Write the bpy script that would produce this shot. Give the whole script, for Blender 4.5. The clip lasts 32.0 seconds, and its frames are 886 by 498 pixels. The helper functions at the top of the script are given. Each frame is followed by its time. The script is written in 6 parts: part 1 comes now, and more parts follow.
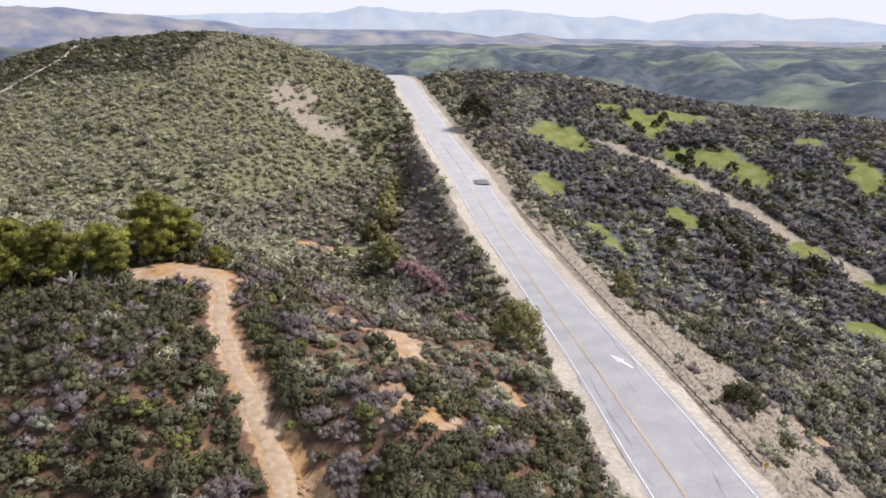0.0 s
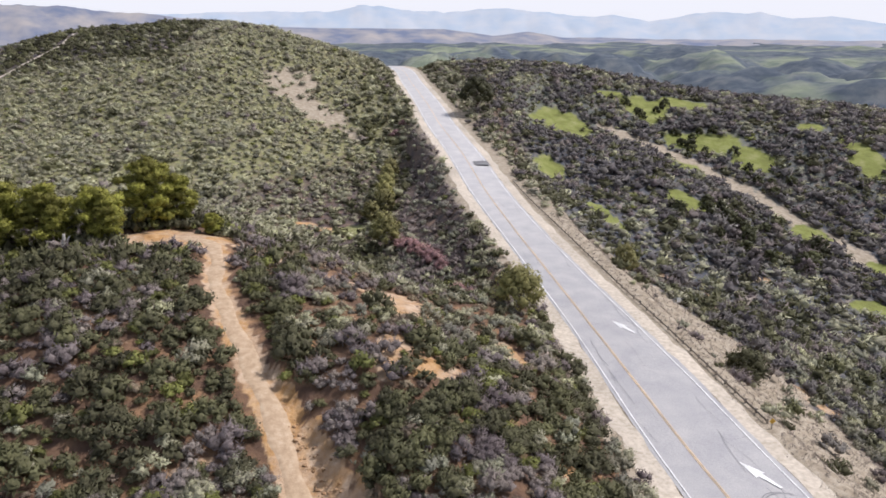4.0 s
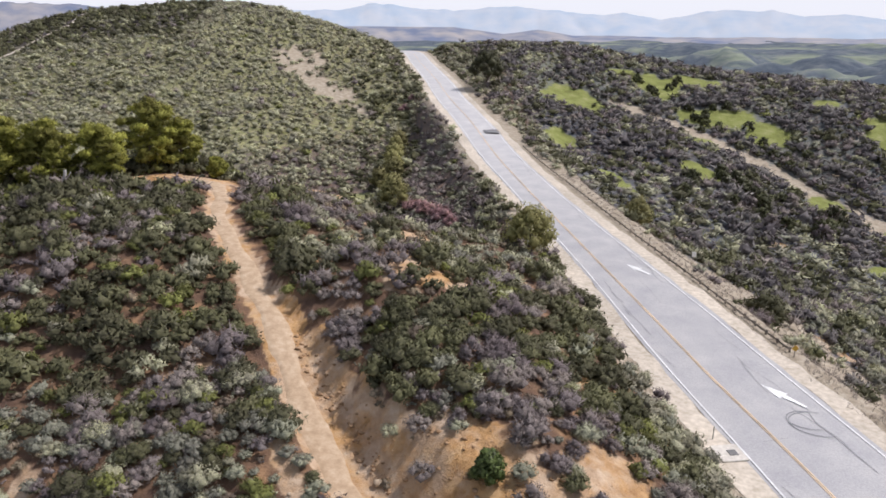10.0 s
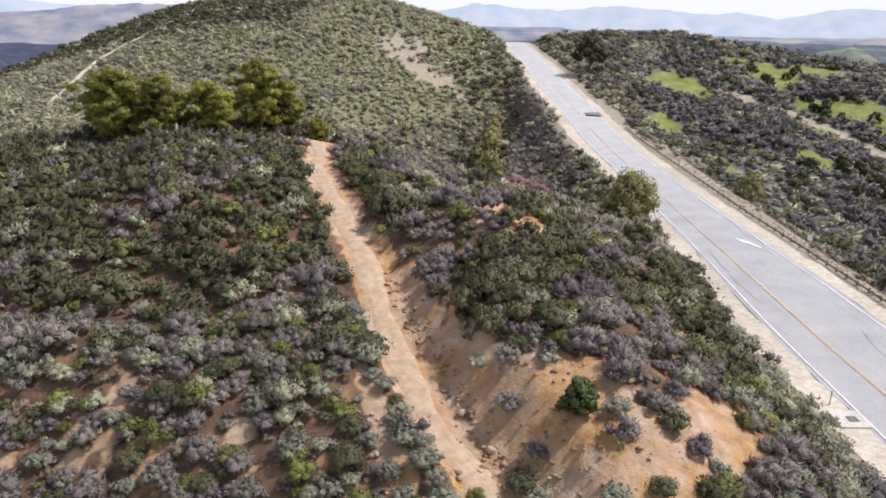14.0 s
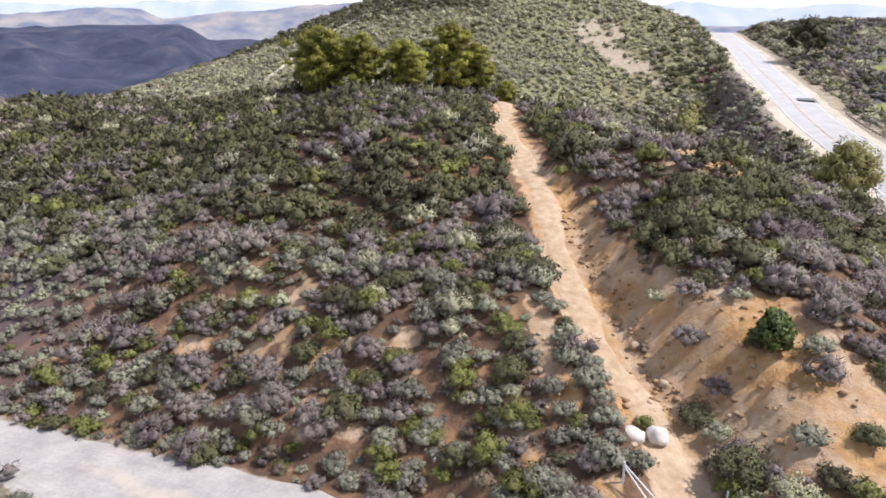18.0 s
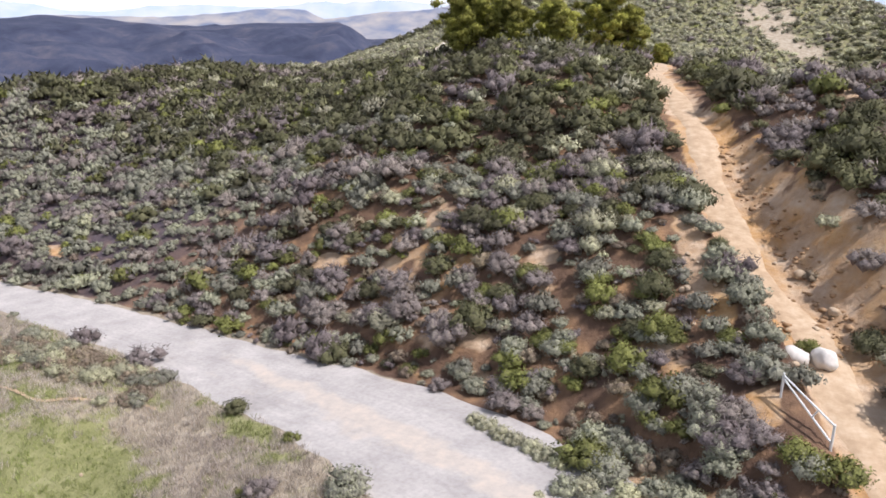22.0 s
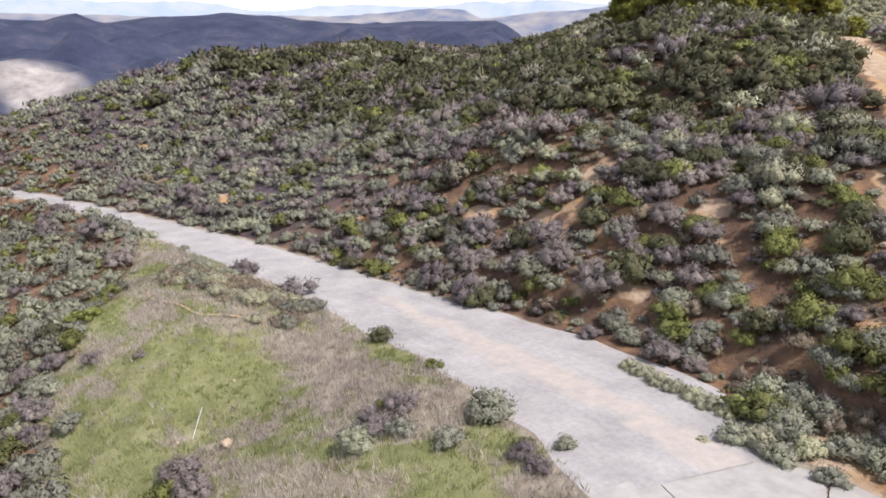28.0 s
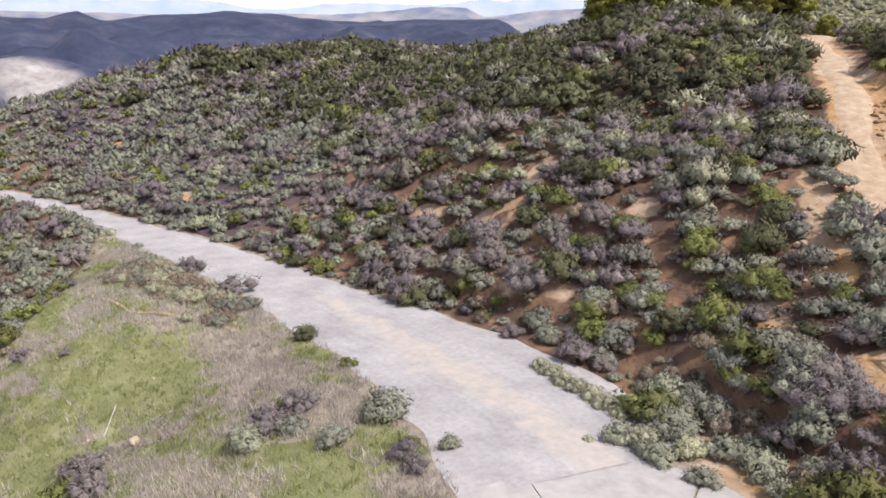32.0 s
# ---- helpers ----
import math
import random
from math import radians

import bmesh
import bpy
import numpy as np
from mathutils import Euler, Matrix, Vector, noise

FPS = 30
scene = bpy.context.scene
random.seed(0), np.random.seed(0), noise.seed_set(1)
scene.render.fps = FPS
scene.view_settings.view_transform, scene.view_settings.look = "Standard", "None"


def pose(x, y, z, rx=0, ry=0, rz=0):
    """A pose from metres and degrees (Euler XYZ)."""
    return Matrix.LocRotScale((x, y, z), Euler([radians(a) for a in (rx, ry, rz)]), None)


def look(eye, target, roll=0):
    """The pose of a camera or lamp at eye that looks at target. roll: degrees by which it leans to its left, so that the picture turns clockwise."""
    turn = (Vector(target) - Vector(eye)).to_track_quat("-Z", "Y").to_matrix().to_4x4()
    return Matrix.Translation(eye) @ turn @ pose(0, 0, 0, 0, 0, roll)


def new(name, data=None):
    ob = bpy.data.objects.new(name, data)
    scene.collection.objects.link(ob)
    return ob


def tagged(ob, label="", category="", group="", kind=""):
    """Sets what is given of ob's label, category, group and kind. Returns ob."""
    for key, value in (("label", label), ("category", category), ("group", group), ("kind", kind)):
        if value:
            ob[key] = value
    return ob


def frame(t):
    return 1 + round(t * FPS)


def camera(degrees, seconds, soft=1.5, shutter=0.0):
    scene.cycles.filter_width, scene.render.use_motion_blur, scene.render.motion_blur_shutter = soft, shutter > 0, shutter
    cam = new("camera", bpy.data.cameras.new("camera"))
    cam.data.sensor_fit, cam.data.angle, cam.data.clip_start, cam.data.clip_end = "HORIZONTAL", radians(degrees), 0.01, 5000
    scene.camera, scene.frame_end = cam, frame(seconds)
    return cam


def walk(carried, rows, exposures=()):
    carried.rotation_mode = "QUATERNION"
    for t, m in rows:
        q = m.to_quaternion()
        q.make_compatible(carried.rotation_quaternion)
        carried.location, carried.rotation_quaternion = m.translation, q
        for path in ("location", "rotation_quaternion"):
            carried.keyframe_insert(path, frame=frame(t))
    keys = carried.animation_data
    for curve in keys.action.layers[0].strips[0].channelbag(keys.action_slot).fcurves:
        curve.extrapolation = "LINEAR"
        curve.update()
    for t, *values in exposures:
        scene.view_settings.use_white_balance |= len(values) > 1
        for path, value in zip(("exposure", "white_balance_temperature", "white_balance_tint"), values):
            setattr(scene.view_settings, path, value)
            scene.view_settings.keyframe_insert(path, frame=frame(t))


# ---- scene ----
# ---- camera: t, x, y, z, heading to the left, pitch, roll ----
cam = camera(64.4, 32.0, soft=1.65)
PATH = [
    (0.0, -0.00, 0.00, 42.00, 0.02, -17.73, 0.01),
    (0.5, 0.01, 0.04, 41.47, 0.03, -17.72, 0.00),
    (1.0, 0.00, 0.01, 40.93, 0.01, -17.70, 0.02),
    (1.5, 0.03, 0.03, 40.39, 0.02, -17.72, -0.01),
    (2.0, 0.03, 0.04, 39.79, 0.00, -17.69, 0.01),
    (2.5, 0.06, 0.04, 39.18, 0.02, -17.70, 0.01),
    (3.0, 0.08, -0.02, 38.61, 0.02, -17.71, -0.01),
    (3.5, 0.09, -0.01, 38.03, 0.03, -17.74, 0.01),
    (5.5, 0.09, 0.00, 35.49, 0.04, -17.77, 0.00),
    (6.0, 0.08, -0.00, 34.84, 0.05, -17.75, -0.03),
    (6.5, 0.05, 0.01, 34.20, 0.06, -17.74, -0.04),
    (7.0, 0.05, -0.01, 33.57, 0.07, -17.75, -0.02),
    (7.5, 0.08, -0.01, 32.94, 0.07, -17.77, -0.02),
    (8.0, 0.11, -0.05, 32.31, 0.06, -17.77, -0.03),
    (8.5, 0.13, -0.04, 31.69, 0.07, -17.78, -0.02),
    (9.0, 0.09, 0.01, 31.06, 0.17, -17.78, -0.03),
    (9.5, 0.09, 0.03, 30.50, 0.48, -17.78, -0.02),
    (10.0, 0.11, -0.00, 29.95, 0.81, -17.80, 0.01),
    (10.5, 0.12, 0.01, 29.38, 1.35, -17.78, -0.01),
    (11.0, 0.10, -0.03, 28.86, 2.27, -17.80, -0.01),
    (11.5, 0.14, 0.01, 28.27, 3.27, -17.78, 0.02),
    (12.0, 0.12, 0.04, 27.68, 4.32, -17.77, -0.01),
    (12.5, 0.09, 0.05, 27.11, 5.38, -17.78, 0.00),
    (13.0, 0.10, 0.04, 26.50, 6.48, -17.75, -0.00),
    (13.5, 0.06, 0.07, 25.93, 7.59, -17.77, 0.02),
    (14.0, 0.08, 0.10, 25.31, 8.77, -17.74, 0.01),
    (14.5, 0.09, 0.05, 24.73, 10.01, -17.75, -0.02),
    (16.5, 0.16, -0.23, 22.45, 16.56, -17.73, -0.03),
    (17.0, 0.09, -0.24, 21.83, 19.42, -17.72, 0.01),
    (17.5, 0.27, -0.18, 21.20, 23.32, -17.74, 0.08),
    (18.0, 0.23, -0.20, 20.60, 23.84, -17.77, 0.08),
    (18.5, 0.18, -0.28, 19.95, 25.18, -17.77, 0.11),
    (19.0, 0.18, -0.31, 19.31, 26.43, -17.75, 0.12),
    (19.5, 0.17, -0.31, 18.69, 27.69, -17.73, 0.10),
    (20.0, 0.18, -0.31, 18.06, 29.01, -17.71, 0.10),
    (20.5, 0.22, -0.23, 17.42, 30.49, -17.70, -0.01),
    (21.0, 0.24, -0.18, 16.80, 32.01, -17.68, -0.04),
    (21.5, 0.27, -0.23, 16.21, 33.71, -17.67, -0.09),
    (22.0, 0.28, -0.29, 15.68, 35.55, -17.74, -0.14),
    (22.5, 0.27, -0.33, 15.11, 37.67, -17.79, -0.20),
    (23.0, 0.26, -0.29, 14.47, 39.89, -17.73, -0.12),
    (23.5, 0.25, -0.19, 13.83, 42.26, -17.74, -0.19),
    (24.0, 0.24, -0.16, 13.18, 44.68, -17.73, -0.24),
    (24.5, 0.28, -0.10, 12.54, 47.84, -17.73, -0.25),
    (25.0, 0.24, -0.12, 12.28, 47.75, -17.78, -0.15),
    (25.5, -0.09, -0.40, 12.20, 47.61, -17.76, -0.03),
    (27.5, -0.52, -0.44, 12.29, 47.58, -17.69, 0.14),
    (28.0, -0.44, -0.33, 12.42, 47.60, -17.71, 0.04),
    (28.5, -0.22, -0.06, 12.54, 47.68, -17.67, 0.04),
    (29.0, 0.22, 0.41, 12.70, 47.70, -17.66, 0.08),
    (29.5, 0.88, 1.12, 12.87, 47.76, -17.68, 0.05),
    (30.0, 1.62, 1.89, 13.04, 47.73, -17.75, 0.17),
    (30.5, 2.00, 2.38, 12.93, 47.74, -17.77, 0.22),
    (31.0, 2.13, 2.58, 12.50, 47.79, -17.82, 0.15),
    (31.5, 2.14, 2.56, 12.45, 47.83, -17.83, 0.11),
    (32.0, 1.93, 2.38, 12.40, 47.83, -17.83, 0.13),
]


def eye_pose(x, y, z, yaw, pitch, roll):
    a, b = radians(yaw), radians(pitch)
    ahead = Vector((-math.sin(a) * math.cos(b), math.cos(a) * math.cos(b), math.sin(b)))
    return look((x, y, z), Vector((x, y, z)) + ahead, roll)


walk(cam, [(t, eye_pose(*row)) for t, *row in PATH], [(0, -0.34, 6250, 16), (9, -0.38, 6250, 16), (14, -0.24, 6250, 16), (20, 0.08, 6250, 16), (25, -0.08, 6250, 16), (32, -0.07, 6250, 16)])

# ---- world, sun, exposure ----
SUN_AZ, SUN_EL = 75.0, 56.0  # degrees clockwise from +y, and above the horizon
world = bpy.data.worlds.new("sky")
scene.world = world
world.use_nodes = True
wn, wl = world.node_tree.nodes, world.node_tree.links
background = wn["Background"]
sky = wn.new("ShaderNodeTexSky")
sky.sky_type, sky.sun_disc = "NISHITA", False
sky.sun_elevation, sky.sun_rotation = radians(SUN_EL), radians(SUN_AZ)
sky.air_density, sky.dust_density, sky.ozone_density = 1.0, 2.0, 1.0
coords = wn.new("ShaderNodeTexCoord")
stretch = wn.new("ShaderNodeMapping")
stretch.inputs["Scale"].default_value = (1.0, 1.0, 4.5)
puffs = wn.new("ShaderNodeTexNoise")
puffs.inputs["Scale"].default_value, puffs.inputs["Detail"].default_value = 3.2, 7.0
puff_ramp = wn.new("ShaderNodeValToRGB")
puff_ramp.color_ramp.elements[0].position, puff_ramp.color_ramp.elements[1].position = 0.20, 0.42
cloud_mix = wn.new("ShaderNodeMixRGB")
cloud_mix.inputs["Color2"].default_value = (9.0, 9.2, 9.5, 1.0)
wl.new(coords.outputs["Generated"], stretch.inputs["Vector"])
wl.new(stretch.outputs["Vector"], puffs.inputs["Vector"])
wl.new(puffs.outputs["Fac"], puff_ramp.inputs["Fac"])
# the cloud cover thins out overhead
split_dir = wn.new("ShaderNodeSeparateXYZ")
wl.new(coords.outputs["Generated"], split_dir.inputs["Vector"])
thin_out = wn.new("ShaderNodeMapRange")
thin_out.inputs["From Min"].default_value, thin_out.inputs["From Max"].default_value = 0.10, 0.50
thin_out.inputs["To Min"].default_value, thin_out.inputs["To Max"].default_value = 1.0, 0.24
wl.new(split_dir.outputs["Z"], thin_out.inputs["Value"])
veil = wn.new("ShaderNodeMath")
veil.operation = "MULTIPLY"
wl.new(puff_ramp.outputs["Color"], veil.inputs[0])
wl.new(thin_out.outputs["Result"], veil.inputs[1])
wl.new(veil.outputs["Value"], cloud_mix.inputs["Fac"])
wl.new(sky.outputs["Color"], cloud_mix.inputs["Color1"])
wl.new(cloud_mix.outputs["Color"], background.inputs["Color"])
background.inputs["Strength"].default_value = 0.125

sun = new("sun", bpy.data.lights.new("sun", "SUN"))
sun.data.energy, sun.data.angle, sun.data.color = 5.0, radians(0.6), (1.0, 0.965, 0.92)
az, el = radians(SUN_AZ), radians(SUN_EL)
sun_dir = Vector((math.sin(az) * math.cos(el), math.cos(az) * math.cos(el), math.sin(el)))
sun.matrix_world = look(sun_dir * 400, (0, 0, 0))

# ---- materials ----


def material(name, rough=0.9):
    m = bpy.data.materials.new(name)
    m.use_nodes = True
    m.node_tree.nodes["Principled BSDF"].inputs["Roughness"].default_value = rough
    m.node_tree.nodes["Principled BSDF"].inputs["Specular IOR Level"].default_value = 0.25
    return m


def node(m, kind, **values):
    n = m.node_tree.nodes.new(kind)
    for key, value in values.items():
        n.inputs[key.replace("_", " ")].default_value = value
    return n


def link(m, a, b):
    m.node_tree.links.new(a, b)


def world_place(m):
    return node(m, "ShaderNodeNewGeometry").outputs["Position"]


def noise_of(m, scale, detail=4.0, where=None, rough=0.55):
    n = node(m, "ShaderNodeTexNoise", Scale=scale, Detail=detail, Roughness=rough)
    link(m, where or world_place(m), n.inputs["Vector"])
    return n.outputs["Fac"]


def ramp(m, fac, stops):
    n = node(m, "ShaderNodeValToRGB")
    e = n.color_ramp.elements
    while len(e) < len(stops):
        e.new(0.5)
    for item, (pos, col) in zip(e, stops):
        item.position = pos
        item.color = (*col, 1.0) if len(col) == 3 else col
    link(m, fac, n.inputs["Fac"])
    return n.outputs["Color"]


def mix(m, fac, a, b, blend="MIX"):
    n = node(m, "ShaderNodeMixRGB")
    n.blend_type = blend
    for value, socket in ((fac, n.inputs["Fac"]), (a, n.inputs["Color1"]), (b, n.inputs["Color2"])):
        if isinstance(value, (int, float)):
            socket.default_value = value
        elif isinstance(value, tuple):
            socket.default_value = (*value, 1.0)
        else:
            link(m, value, socket)
    return n.outputs["Color"]


def finish(m, colour, bump=None, strength=0.3, distance=0.05):
    p = m.node_tree.nodes["Principled BSDF"]
    link(m, colour, p.inputs["Base Color"])
    if bump is not None:
        b = node(m, "ShaderNodeBump", Strength=strength, Distance=distance)
        link(m, bump, b.inputs["Height"])
        link(m, b.outputs["Normal"], p.inputs["Normal"])
    return m


def speckled(name, dark, light, scale, rough=0.9, bump=0.3, distance=0.02, patch=0.35):
    """A surface whose colour runs between two tones, in fine grain and in larger patches."""
    m = material(name, rough)
    grain = ramp(m, noise_of(m, scale, 6.0), [(0.3, dark), (0.7, light)])
    broad = ramp(m, noise_of(m, scale * patch * 0.12, 3.0), [(0.3, (0.78, 0.78, 0.78)), (0.7, (1.15, 1.15, 1.15))])
    return finish(m, mix(m, 1.0, grain, broad, "MULTIPLY"), noise_of(m, scale * 2.0, 5.0), bump, distance)


def shrub_tone(m):
    """A number from 0 to 1 for each plant: its own for a shrub in a joined field, the object's for a single one."""
    own = node(m, "ShaderNodeAttribute")
    own.attribute_name = "tone"
    total = node(m, "ShaderNodeMath")
    total.operation = "ADD"
    link(m, own.outputs["Fac"], total.inputs[0])
    link(m, node(m, "ShaderNodeObjectInfo").outputs["Random"], total.inputs[1])
    wrapped = node(m, "ShaderNodeMath")
    wrapped.operation = "FRACT"
    link(m, total.outputs[0], wrapped.inputs[0])
    return wrapped.outputs[0]


def leaf_colour(m, tones):
    """A tone for each spray, another for each plant, drifting slowly over the slope."""
    geo = node(m, "ShaderNodeNewGeometry")
    own = ramp(m, geo.outputs["Random Per Island"], [(i / (len(tones) - 1), c) for i, c in enumerate(tones)])
    plant_tone = ramp(m, shrub_tone(m), [(0.0, (0.70, 0.67, 0.69)), (0.35, (0.93, 0.92, 0.94)), (0.7, (1.07, 1.07, 1.02)), (1.0, (1.32, 1.33, 1.20))])
    drift = ramp(m, noise_of(m, 0.17, 3.0), [(0.30, (0.80, 0.78, 0.80)), (0.70, (1.20, 1.22, 1.16))])
    return mix(m, 1.0, mix(m, 1.0, own, plant_tone, "MULTIPLY"), drift, "MULTIPLY")


def foliage(name, tones, rough=0.75, through_light=0.22):
    """Leaves, thin enough to let some light through."""
    m = material(name, rough)
    colour = leaf_colour(m, tones)
    p = m.node_tree.nodes["Principled BSDF"]
    link(m, colour, p.inputs["Base Color"])
    thin = node(m, "ShaderNodeBsdfTranslucent")
    link(m, colour, thin.inputs["Color"])
    both = node(m, "ShaderNodeMixShader", Fac=through_light)
    link(m, p.outputs["BSDF"], both.inputs[1])
    link(m, thin.outputs["BSDF"], both.inputs[2])
    link(m, both.outputs["Shader"], m.node_tree.nodes["Material Output"].inputs["Surface"])
    return m


def leafy_mass(name, tones, wood, gap=0.5):
    """The inside of a shrub: small leaves, with dark twigs in the gaps whose colour also stands in for shade there."""
    m = material(name, 0.9)
    gaps = ramp(m, noise_of(m, 7.5, 4.0, rough=0.7), [(gap - 0.05, (1, 1, 1)), (gap + 0.09, (0, 0, 0))])
    return finish(m, mix(m, gaps, leaf_colour(m, tones), wood), noise_of(m, 11.0, 3.0), 0.9, 0.12)


def around(mid, spread=0.36):
    """Three tones of one colour, dark to light."""
    return [tuple(c * k for c in mid) for k in (1 - spread, 1.0, 1 + spread)]


TONES = {  # middle colour, spread between sprays, roughness, light let through
    "chamise": ((0.108, 0.106, 0.057), 0.20, 0.75, 0.20),
    "sage": ((0.268, 0.268, 0.205), 0.14, 0.8, 0.22),
    "bare_brush": ((0.225, 0.190, 0.184), 0.20, 0.9, 0.15),
    "sumac": ((0.172, 0.180, 0.058), 0.28, 0.7, 0.28),
    "buckwheat": ((0.250, 0.200, 0.148), 0.20, 0.9, 0.15),
    "scrub": ((0.362, 0.352, 0.246), 0.14, 0.75, 0.22),
    "thicket": ((0.158, 0.144, 0.144), 0.22, 0.9, 0.15),
    "oak": ((0.080, 0.083, 0.038), 0.32, 0.6, 0.2),
    "laurel": ((0.112, 0.150, 0.046), 0.45, 0.5, 0.25),
    "pine": ((0.265, 0.262, 0.058), 0.40, 0.7, 0.30),
    "willow": ((0.285, 0.268, 0.115), 0.32, 0.75, 0.3),
    "redbud": ((0.345, 0.205, 0.205), 0.26, 0.9, 0.15),
    "dry_grass": ((0.56, 0.50, 0.42), 0.3, 0.9, 0.35),
    "dead_grass": ((0.37, 0.325, 0.285), 0.3, 0.9, 0.3),
    "green_grass": ((0.270, 0.305, 0.110), 0.4, 0.8, 0.35),
}
LEAF = {k: foliage(k + "_leaves", around(c, d), r, t) for k, (c, d, r, t) in TONES.items()}
BARK = speckled("pine_bark", (0.07, 0.052, 0.040), (0.19, 0.145, 0.115), 8.0)
DEAD_WOOD = speckled("bleached_dead_wood", (0.42, 0.39, 0.35), (0.66, 0.62, 0.57), 6.0)

GROUND = material("hillside_soil", 0.95)
cover = node(GROUND, "ShaderNodeVertexColor")
cover.layer_name = "cover"
split = node(GROUND, "ShaderNodeSeparateColor")
link(GROUND, cover.outputs["Color"], split.inputs["Color"])
duff = ramp(GROUND, noise_of(GROUND, 0.5, 7.0), [(0.30, (0.090, 0.055, 0.040)), (0.52, (0.182, 0.110, 0.068)), (0.72, (0.37, 0.22, 0.115))])
ochre = ramp(GROUND, noise_of(GROUND, 1.1, 9.0, rough=0.7), [(0.28, (0.27, 0.140, 0.056)), (0.5, (0.47, 0.275, 0.118)), (0.75, (0.60, 0.42, 0.235))])
sand = ramp(GROUND, noise_of(GROUND, 0.8, 8.0, rough=0.65), [(0.28, (0.31, 0.205, 0.125)), (0.5, (0.48, 0.345, 0.228)), (0.75, (0.61, 0.485, 0.36))])
turf = ramp(GROUND, noise_of(GROUND, 0.7, 8.0, rough=0.65), [(0.30, (0.16, 0.165, 0.065)), (0.52, (0.25, 0.25, 0.108)), (0.75, (0.37, 0.35, 0.20))])
lush = ramp(GROUND, noise_of(GROUND, 0.25, 8.0, rough=0.7), [(0.30, (0.13, 0.14, 0.04)), (0.52, (0.205, 0.225, 0.060)), (0.75, (0.32, 0.315, 0.15))])
beyond = node(GROUND, "ShaderNodeVertexColor")
beyond.layer_name = "country"
country = node(GROUND, "ShaderNodeSeparateColor")
link(GROUND, beyond.outputs["Color"], country.inputs["Color"])
turf = mix(GROUND, country.outputs["Blue"], turf, lush)
straw = ramp(GROUND, noise_of(GROUND, 0.9, 8.0, rough=0.65), [(0.28, (0.22, 0.175, 0.12)), (0.5, (0.35, 0.295, 0.22)), (0.75, (0.48, 0.42, 0.33))])

clay = ramp(GROUND, noise_of(GROUND, 0.28, 6.0, rough=0.65), [(0.45, (0, 0, 0)), (0.60, (1, 1, 1))])
sand = mix(GROUND, clay, sand, ochre)


def frayed(channel, scale):
    n = node(GROUND, "ShaderNodeMath")
    n.operation = "ADD"
    link(GROUND, channel, n.inputs[0])
    link(GROUND, noise_of(GROUND, scale, 9.0, rough=0.68), n.inputs[1])
    return ramp(GROUND, n.outputs[0], [(0.72, (0, 0, 0)), (0.98, (1, 1, 1))])


# country too far off for single shrubs: drifts of scrub, grass and pale washes, bluish haze put into their colours
hazy_scrub = ramp(GROUND, noise_of(GROUND, 0.02, 9.0, rough=0.6), [(0.34, (0.046, 0.062, 0.086)), (0.50, (0.078, 0.098, 0.120)), (0.68, (0.140, 0.150, 0.155))])
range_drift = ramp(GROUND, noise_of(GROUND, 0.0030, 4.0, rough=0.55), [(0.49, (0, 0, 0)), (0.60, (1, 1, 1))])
hazy_grass = ramp(GROUND, noise_of(GROUND, 0.02, 7.0), [(0.35, (0.140, 0.172, 0.125)), (0.65, (0.25, 0.275, 0.195))])
hazy_west_scrub = ramp(GROUND, noise_of(GROUND, 0.02, 9.0, rough=0.7), [(0.34, (0.028, 0.034, 0.064)), (0.52, (0.048, 0.056, 0.094)), (0.72, (0.105, 0.100, 0.125))])
east_range = mix(GROUND, range_drift, hazy_scrub, hazy_grass)
range_all = mix(GROUND, country.outputs["Green"], east_range, hazy_west_scrub)
# tan hillside, its sunlit brightness put into the colour
sunlit_tan = ramp(GROUND, noise_of(GROUND, 0.06, 8.0, rough=0.65), [(0.30, (0.22, 0.195, 0.185)), (0.5, (0.36, 0.325, 0.295)), (0.7, (0.48, 0.44, 0.40))])
range_all = mix(GROUND, country.outputs["Red"], range_all, sunlit_tan)
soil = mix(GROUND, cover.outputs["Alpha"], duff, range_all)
soil = mix(GROUND, frayed(split.outputs["Red"], 0.45), soil, sand)
soil = mix(GROUND, frayed(split.outputs["Blue"], 0.7), soil, straw)
soil = mix(GROUND, frayed(split.outputs["Green"], 0.8), soil, turf)
finish(GROUND, soil, noise_of(GROUND, 2.6, 10.0, rough=0.68), 0.85, 0.22)

# ---- the lie of the land: spot heights along the lines that shape it ----
ROAD_LINE = [(27, -80, 2.6), (27, 0, 2.2), (26, 20, 2.0), (24.4, 38, 1.9), (22.2, 54, 2.0), (20.8, 67, 2.1), (19.4, 80, 2.2), (17.1, 95.5, 2.6),
             (13.8, 117, 3.2), (9.7, 143, 4.1), (5.0, 178, 6.2), (-0.8, 208, 9.3), (-5, 238, 11.8), (-12.9, 294, 14.6), (-20, 344, 16.8), (-34, 400, 15.0), (-60, 470, 6.0)]
LOWER_LINE = [(20, 11, 2.0), (8, 12.5, 1.5), (-2, 13.5, 0.8), (-9, 16.2, 0.3), (-14.5, 18.6, -0.4), (-20, 20.3, -1.1), (-26.5, 20.9, -1.8), (-35.5, 21.4, -2.5),
              (-51, 21, -3.5), (-70, 19.4, -4.6), (-90, 16.2, -5.7), (-120, 8, -7.5), (-160, -10, -10)]
LOWER_HALF = [4.5, 4.0, 3.9, 3.5, 3.5, 3.1, 2.9, 2.4, 2.1, 1.3, 1.1, 1.2, 1.2]
